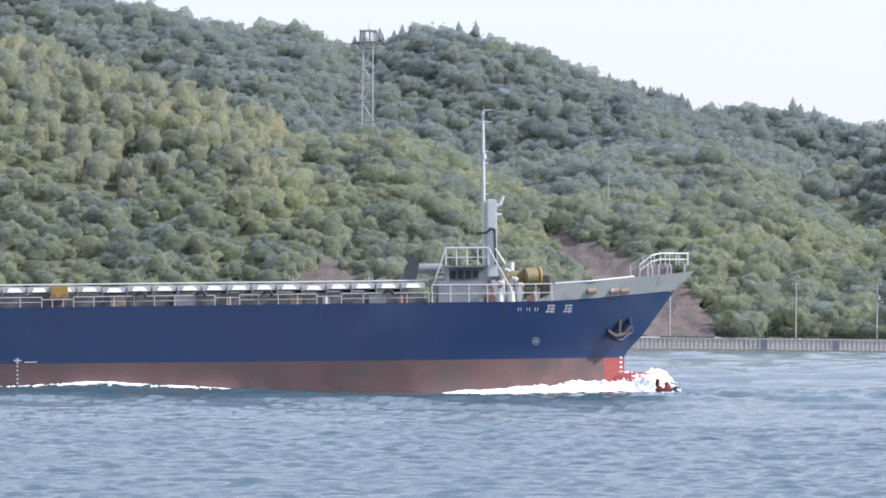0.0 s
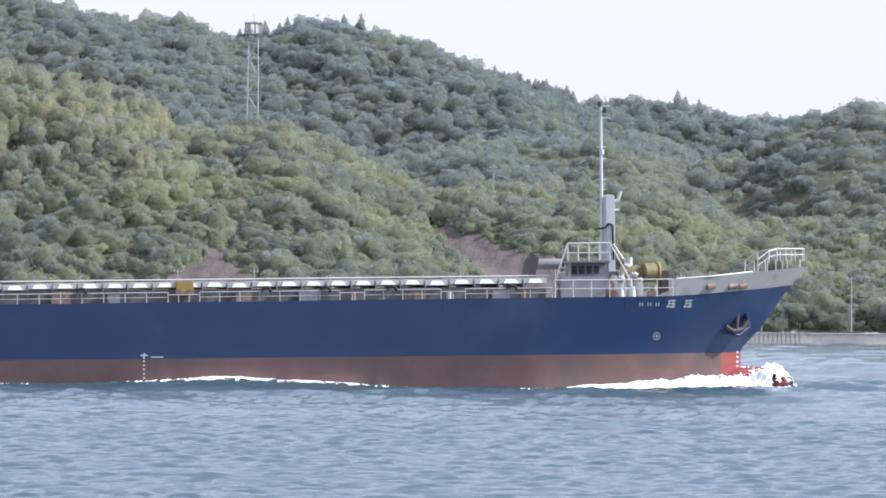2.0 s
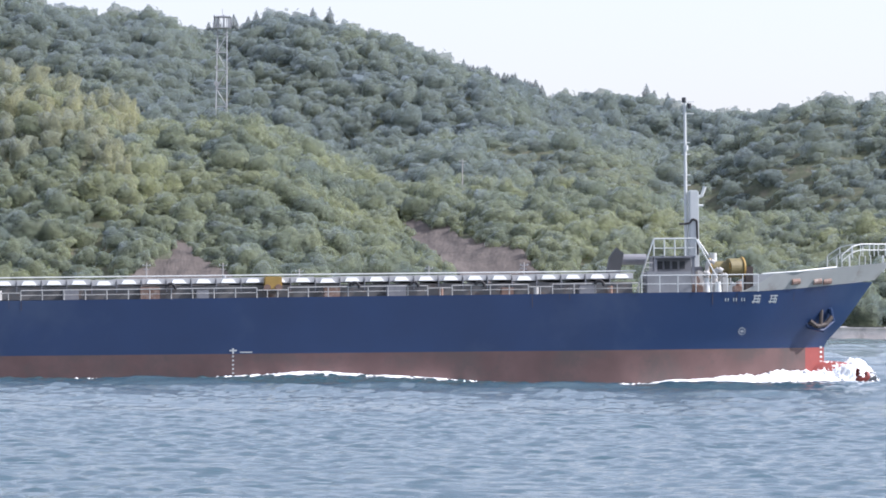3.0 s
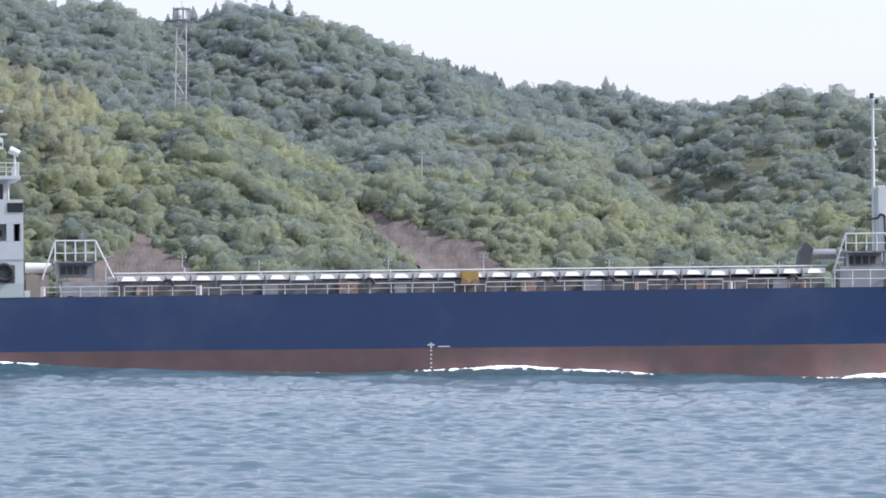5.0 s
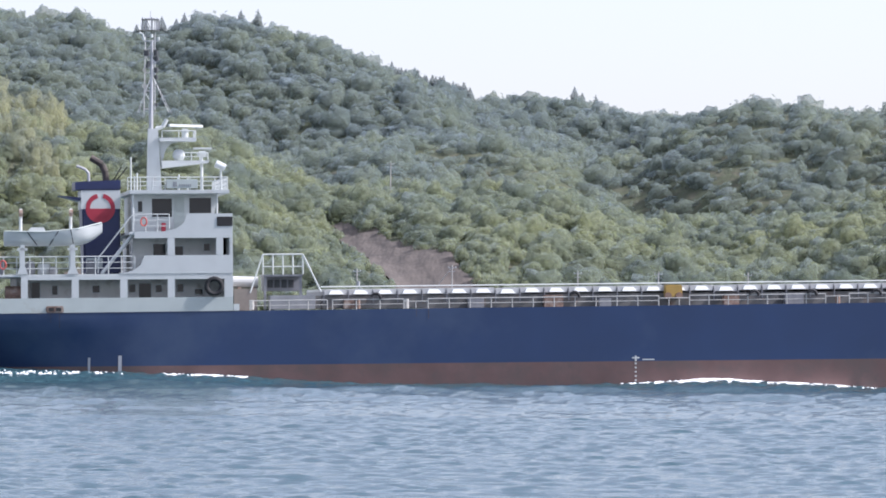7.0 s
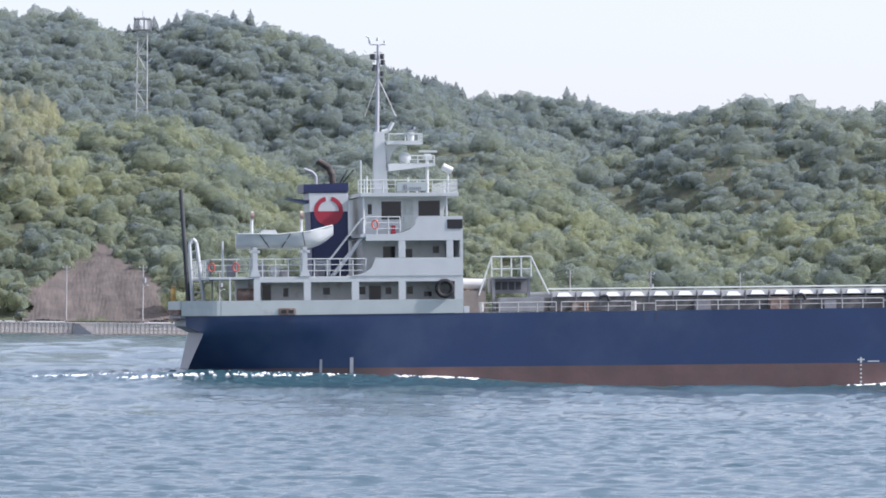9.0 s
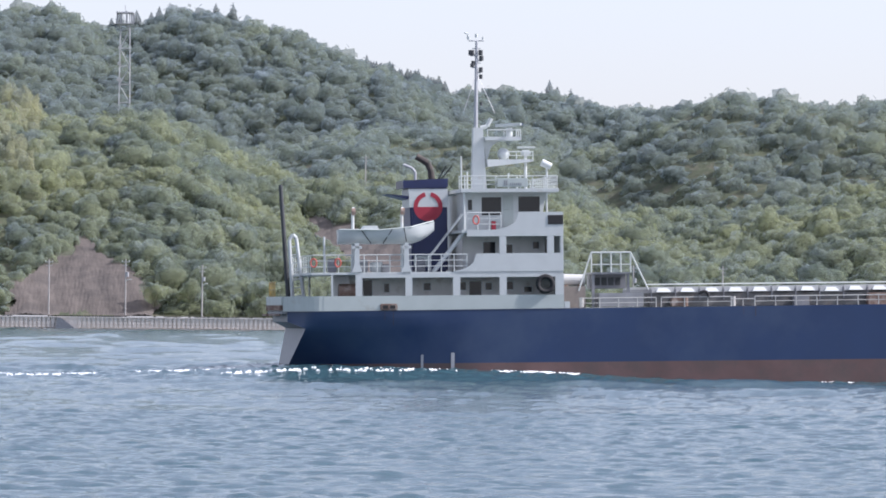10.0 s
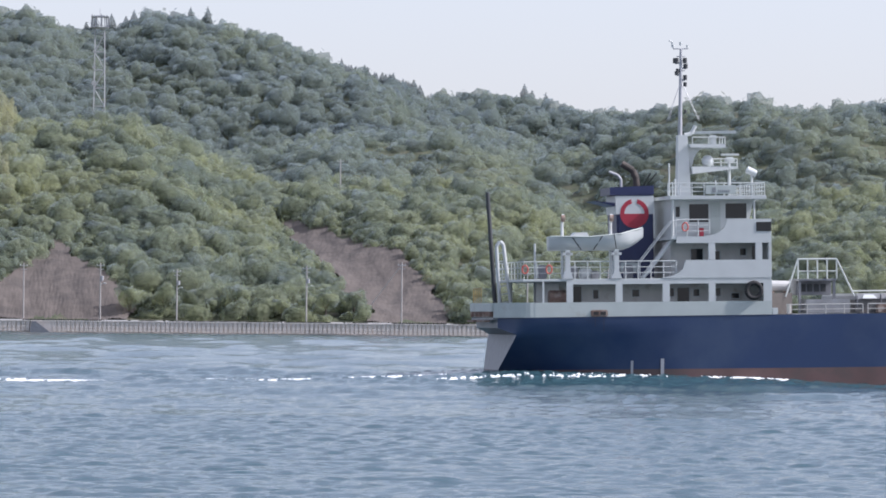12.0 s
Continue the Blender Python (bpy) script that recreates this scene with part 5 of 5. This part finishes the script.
for sgn in (-1, 1):
    railing([(75.0, sgn * rl(75.0), 5.5), (75.7, sgn * rl(75.5), 6.0), (76.3, sgn * rl(76.3), 6.15), (78.1, sgn * 0.25, 6.15)], 0.7, 0.8, 2)
    for x in (75.5, 76.2, 77.0, 77.9):
        part("rail_foot", tube(B(), (x, sgn * max(0.15, rl(x)), 5.2), (x, sgn * max(0.15, rl(x)), 6.2), 0.03, n=6), M_WHITE, SHIP)
bm = B()
bent(bm, [(69.8, -4.55, 5.12), (72.0, -3.9, 5.25), (74.6, -2.7, 5.5)], 0.05, 6)
part("bulwark_rail", bm, M_WHITE, SHIP)
for x0 in (71.7, 73.1, 73.75):
    y = -half_beam(x0 + 0.25, 4.55)
    f = part("fairlead", tube(B(), (x0, y - 0.12, 4.66), (x0 + 0.5, y + 0.1, 4.7), 0.2, n=10), M_RUST, SHIP, "rusty roller fairlead")
# anchor in its pocket
ax = 73.8
ay = -half_beam(ax, 2.6)
AN = part("anchor", bent(B(), [(73.1, ay - 0.4, 2.35), (73.5, ay - 0.35, 2.05), (74.1, ay - 0.05, 2.15), (74.5, ay + 0.15, 2.6)], 0.14), M_IRON, SHIP, "rusty stockless anchor")
part("shank", tube(B(), (73.75, ay - 0.25, 2.1), (73.85, ay - 0.1, 3.0), 0.12), M_IRON, AN)
part("anchor_pocket", bent(B(), [(72.6, ay - 0.35, 2.6), (73.0, ay - 0.3, 2.0), (73.9, ay - 0.1, 1.8), (74.6, ay + 0.3, 2.3), (74.4, ay + 0.1, 3.1)], 0.11), M_NAVY, SHIP)


# lettering as plain strokes, thruster mark, load line and draught marks
def side_mark(name, x, z, w, h, mat=None, label="", slope=0.0):
    """A thin plate on the near side that follows the plating."""
    bm = B()
    n = 4
    cols = []
    for i in range(n + 1):
        xx = x + w * i / n
        cols.append([bm.verts.new((xx + slope * zz, -half_beam(xx, z + zz) - 0.02, z + zz)) for zz in (0, h / 2, h)])
    for a, b in zip(cols[:-1], cols[1:]):
        for k in range(2):
            bm.faces.new((a[k], b[k], b[k + 1], a[k + 1]))
    return part(name, bm, mat or M_WHITE, HULL, label)


for x in (67.6, 68.1, 68.6):
    side_mark("letter_bar", x, 3.55, 0.05, 0.2, M_PALE)
    side_mark("letter_bar", x + 0.16, 3.55, 0.05, 0.2, M_PALE)
for x in (69.25, 70.3):
    for dz, w, dx in ((0.0, 0.5, 0), (0.17, 0.36, 0.07), (0.34, 0.46, 0.02)):
        side_mark("letter_bar", x + dx + 0.25 * dz, 3.48 + dz, w, 0.07, None, "", 0.25)
    for dx, h in ((0.06, 0.46), (0.3, 0.5), (0.42, 0.3)):
        side_mark("letter_bar", x + dx, 3.42, 0.055, h, None, "", 0.25)
for i in range(12):
    a = 6.28319 * i / 12
    side_mark("thruster_mark", 68.7 + 0.2 * math.cos(a), 1.78 + 0.2 * math.sin(a), 0.055, 0.055)
side_mark("thruster_mark", 68.62, 1.79, 0.22, 0.04)
side_mark("thruster_mark", 68.71, 1.7, 0.04, 0.22)
for i in range(6):
    side_mark("draught_mark", 74.0, 0.75 - i * 0.28, 0.16, 0.12)
    side_mark("draught_mark", 38.95, 0.62 - i * 0.24, 0.1, 0.09)
side_mark("load_line", 38.8, 0.95, 0.42, 0.08)
side_mark("load_line", 38.96, 0.8, 0.1, 0.32)
side_mark("load_line", 39.4, 0.86, 0.7, 0.06)
# rust runs below the deck edge and at the hawse
rng_rust = np.random.RandomState(5)
for x in list(rng_rust.uniform(17, 62, 4)) + [5.4, 5.9, 71.9, 66.8, 68.3]:
    h = rng_rust.uniform(0.25, 0.9)
    side_mark("rust_run", x, min(deck_z(x), 4.05) - h - 0.02, rng_rust.uniform(0.03, 0.07), h, M_RUSTRUN, "thin rust run")
# overboard discharge streaks at the quarter
side_mark("discharge", 9.2, -0.3, 0.2, 1.7, M_GALV, "pale discharge streak", 0.02)
side_mark("discharge", 7.5, 0.2, 0.14, 1.1, M_GALV, "", 0.02)
# faded lettering on the grey transom
for dy in (-2.0, -1.2, 0.2, 1.0):
    part("letter_bar", box(B(), 0.86, 0.885, dy, dy + 0.5, 1.9, 2.5), M_HATCH, HULL)


# ---- foam and waves that run with the ship ----
def swell(x):
    """Height of the wave train along the hull."""
    return np.interp(x, [-34, -14, -5, 1, 9, 15, 23, 34, 39, 43.5, 49, 54, 62, 70, 75, 79, 82],
                     [0, 0.12, 0.45, 0.78, 0.62, 0.5, 0.08, 0.05, 0.28, 0.5, 0.3, 0.05, 0.02, 0.15, 0.25, 0.1, 0])


def slope_off(y):
    """How the wave falls away from the hull."""
    t = np.clip((np.asarray(y) + 14.5) / 8.5, 0, 1)
    return t * t * (3 - 2 * t)


def ship_wave():
    xs = np.linspace(-34, 82, 620)
    ts = np.linspace(0, 1, 44)
    X, T = np.meshgrid(xs, ts, indexing="ij")
    inner = np.where(X < 2, 5.0, -2.5)
    inner = np.where(X > 66, -2.5 + (X - 66) * 0.3, inner)
    Y = inner + (-15 - inner) * T
    fall = slope_off(Y)
    Z = swell(X) * fall - 0.12 * (1 - fall) + (0.035 * np.sin(X * 2.1 + Y * 3) + 0.03 * np.sin(X * 4.7 - Y * 2.2 + 1) + 0.03 * np.sin(X * 3.3 + Y * 5.1 + np.sin(X)) + 0.025 * np.sin(X * 1.3 - Y * 4.3) + 0.022 * np.sin(X * 6.3 + Y * 7.7 + 2 * np.sin(X * 0.7)) + 0.02 * np.sin(X * 8.9 - Y * 6.1 + 2 * np.sin(Y * 0.9))) * (0.3 + 0.7 * fall)
    ends = np.clip((X + 34) / 8, 0, 1) * np.clip((82 - X) / 4, 0, 1)
    Z = Z * ends - 0.15 * (1 - ends)
    v = np.stack([X, Y, Z], -1).reshape(-1, 3)
    n = len(ts)
    i = np.arange(len(xs) - 1)[:, None] * n + np.arange(n - 1)[None]
    f = np.stack([i, i + n, i + n + 1, i + 1], -1).reshape(-1, 4)[:, ::-1]
    ob = new("ship_wave", arrays("ship_wave", v, f, M_WATER))
    ob.data.shade_smooth()
    return tagged(ob, "smooth blue grey wave running along the hull", "wave", kind="stuff")


def foam(name, label, x0, x1, line, width, height, seed, lift=0.0, cover=0.0, step=0.11):
    """A lumpy torn ridge of foam along a line beside the hull."""
    rng = np.random.RandomState(seed)
    n = int((x1 - x0) / step)
    xs = np.linspace(x0, x1, n)
    rough = np.convolve(rng.rand(n + 16), np.ones(9) / 9, "same")[8:-8] * 1.6
    fine = rng.rand(n) * 0.2
    t = (xs - x0) / (x1 - x0)
    env = np.clip(t / 0.12, 0, 1) * np.clip((1 - t) / 0.12, 0, 1)
    gate = np.clip((np.convolve(rng.rand(n + 30), np.ones(15) / 15, "same")[15:-15] - 0.5 + 0.22 - cover) * 9, 0, 1)
    h = height(xs) * env * (0.35 + 0.5 * rough + 0.35 * fine) * gate
    m = 9
    V = []
    for k in range(m):
        a = k / (m - 1)
        y = line(xs) - width * (a - 0.3) * (0.7 + 0.6 * rough)
        z = swell(xs) * slope_off(y) + lift + h * math.sin(math.pi * a) ** 0.7 * (0.9 + 0.2 * rng.rand(n)) - 0.12 * (1 - gate) - (0.06 if k in (0, m - 1) else 0)
        V.append(np.stack([xs + rng.normal(0, 0.04, n), y, z], -1))
    V = np.stack(V, 1).reshape(-1, 3)
    i = np.arange(n - 1)[:, None] * m + np.arange(m - 1)[None]
    f = np.stack([i, i + m, i + m + 1, i + 1], -1).reshape(-1, 4)[:, ::-1]
    ob = new(name, arrays(name, V, f, M_FOAM))
    return tagged(ob, label, "foam", kind="stuff")


def torn_foam(name, label, x0, x1, line, spread, count, size, seed, streak=2.5):
    """Broken foam: many small low caps of white water in drifts."""
    rng = np.random.RandomState(seed)
    V, F = [], []
    drift = rng.uniform(x0, x1, max(3, int((x1 - x0) / 2.2)))
    for _ in range(count):
        x = drift[rng.randint(len(drift))] + rng.normal(0, 1.4)
        if not x0 < x < x1:
            continue
        y = float(line(np.array([x]))[0]) + rng.normal(0, spread)
        s = size * rng.uniform(0.4, 1.5)
        z = float(swell(x) * slope_off(y)) + 0.045
        base = len(V)
        a0 = rng.uniform(0, 6.28)
        for k in range(7):
            a = a0 + 6.28319 * k / 7
            q = s * rng.uniform(0.6, 1.3)
            V.append((x + streak * q * math.cos(a), y + q * math.sin(a), z - 0.10))
        V.append((x + rng.normal(0, s * 0.4), y, z + 0.01 + s * rng.uniform(0.12, 0.32)))
        for k in range(7):
            F.append((base + k, base + (k + 1) % 7, base + 7))
    ob = new(name, arrays(name, np.array(V), np.array(F), M_FOAM))
    return tagged(ob, label, "foam", kind="stuff")


def hull_line(off, z=-0.9):
    return lambda xs: np.array([-half_beam(float(x), z - 0.0) - off for x in xs])


def foam_dome():
    """White water heaped over the bulb, torn open low down where the red paint shows."""
    rng = np.random.RandomState(3)
    nu, nv = 90, 46
    V = np.empty((nu, nv, 3))
    keep = np.ones((nu, nv), bool)
    for i in range(nu):
        x = -1 + 2 * i / (nu - 1)
        for j in range(nv):
            a = math.pi * j / (nv - 1)
            r = math.sqrt(max(0.0, 1 - x * x))
            px = 75.2 + 2.45 * x
            d = Vector((px * 1.6, math.cos(a) * 2.2, math.sin(a) * 2.2))
            bump = 1 + 0.25 * noise.noise(d) + 0.10 * noise.noise(d * 3) + 0.02 * rng.normal()
            peak = 1.0 + 0.25 * math.exp(-((px - 76.4) / 0.6) ** 2)
            V[i, j] = (px + 0.02 * rng.normal(), -r * math.cos(a) * 1.25 * bump, 0.12 + r * math.sin(a) * 1.22 * bump * peak)
            near = math.cos(a) * r
            keep[i, j] = not (px > 76.0 and V[i, j, 2] < 0.8 + 0.45 * noise.noise(d * 2) and near > -0.2) or noise.noise(d * 4) > 0.18
    v = V.reshape(-1, 3)
    i = np.arange(nu - 1)[:, None] * nv + np.arange(nv - 1)[None]
    i = i[keep[:-1, :-1] & keep[1:, 1:]]
    f = np.stack([i, i + nv, i + nv + 1, i + 1], -1).reshape(-1, 4)
    return tagged(new("bow_spray", arrays("bow_spray", v, f, M_FOAM)), "white water heaped over the red bulb", "foam", kind="stuff")


RUNNING = [
    ship_wave(),
    foam("bow_wave", "bright white bow wave breaking beside the stem", 62.0, 76.0, hull_line(0.15), 1.6, lambda x: np.interp(x, [62, 66, 70, 74, 76], [0.12, 0.38, 0.75, 0.8, 0.4]), 3, 0.0, -0.3),
    foam("side_foam", "white foam crest along the hull", 38.6, 53.0, hull_line(0.1), 1.0, lambda x: np.interp(x, [38, 43, 49, 53], [0.05, 0.15, 0.11, 0.05]), 5, 0.0, 0.10),
    torn_foam("side_foam", "thin broken foam along the hull", 11.5, 17.0, hull_line(0.5), 0.3, 120, 0.055, 7, 4.0),
    torn_foam("side_foam", "thin broken foam along the hull", 25.5, 33.0, hull_line(0.4), 0.2, 30, 0.05, 8, 4.0),
    torn_foam("stern_foam", "thin broken line of foam beside the stern", -4.5, 13.0, lambda x: -8.6 + 0.10 * x, 0.28, 95, 0.020, 9, 7.0),
    torn_foam("stern_foam", "thin flecks of foam under the quarter", 0.5, 10.0, lambda x: -7.4 + 0.05 * x, 0.3, 45, 0.018, 10, 7.0),
    torn_foam("wake_foam", "white breaking crest in the wake", -8.8, -3.0, lambda x: -5.6 + 0 * x, 0.40, 150, 0.042, 11, 5.0),
    torn_foam("wake_foam", "white streak of foam left in the wake", -28.5, -11.0, lambda x: -6.0 + 0.12 * (x + 12), 0.60, 420, 0.034, 12, 6.5),
    torn_foam("wake_foam", "thin streak of foam left in the wake", -33.0, -13.0, lambda x: -3.0 + 0 * x, 0.8, 130, 0.036, 13, 7.0),
    torn_foam("bow_wave", "torn fringe of foam below the bow wave", 60.5, 77.0, hull_line(1.2), 0.5, 260, 0.10, 14),
    torn_foam("side_foam", "torn fringe of foam below the side wave", 38.0, 54.0, hull_line(0.9), 0.3, 160, 0.07, 15),
    foam_dome(),
]


# ---- what moves ----
COURSE, SPEED, TRIM = 6.0, 6.838, -1.1


def ship_at(t, trim=TRIM):
    s = -68.38 + SPEED * t
    c, d = math.cos(radians(COURSE)), math.sin(radians(COURSE))
    return pose(s * c - 6 * d, 284 + s * d + 6 * c, 0, 0, trim, COURSE)


def motions():
    walk(SHIP, [(t, ship_at(t)) for t in (0, 3, 6, 9, 12)])
    turns = [0.4 * k for k in range(31)]
    walk(SCANNER, [(t, pose(13.6, 0, 14.66, 0, 0, -180 * (t - 9.58) / 1.163)) for t in turns])
    for ob in RUNNING:
        walk(ob, [(t, ship_at(t, 0)) for t in (0, 3, 6, 9, 12)])
    walk(SEA, [(t, pose(0.9 * (t - 6), -0.5 * (t - 6), 0)) for t in (0, 4, 8, 12)])


motions()
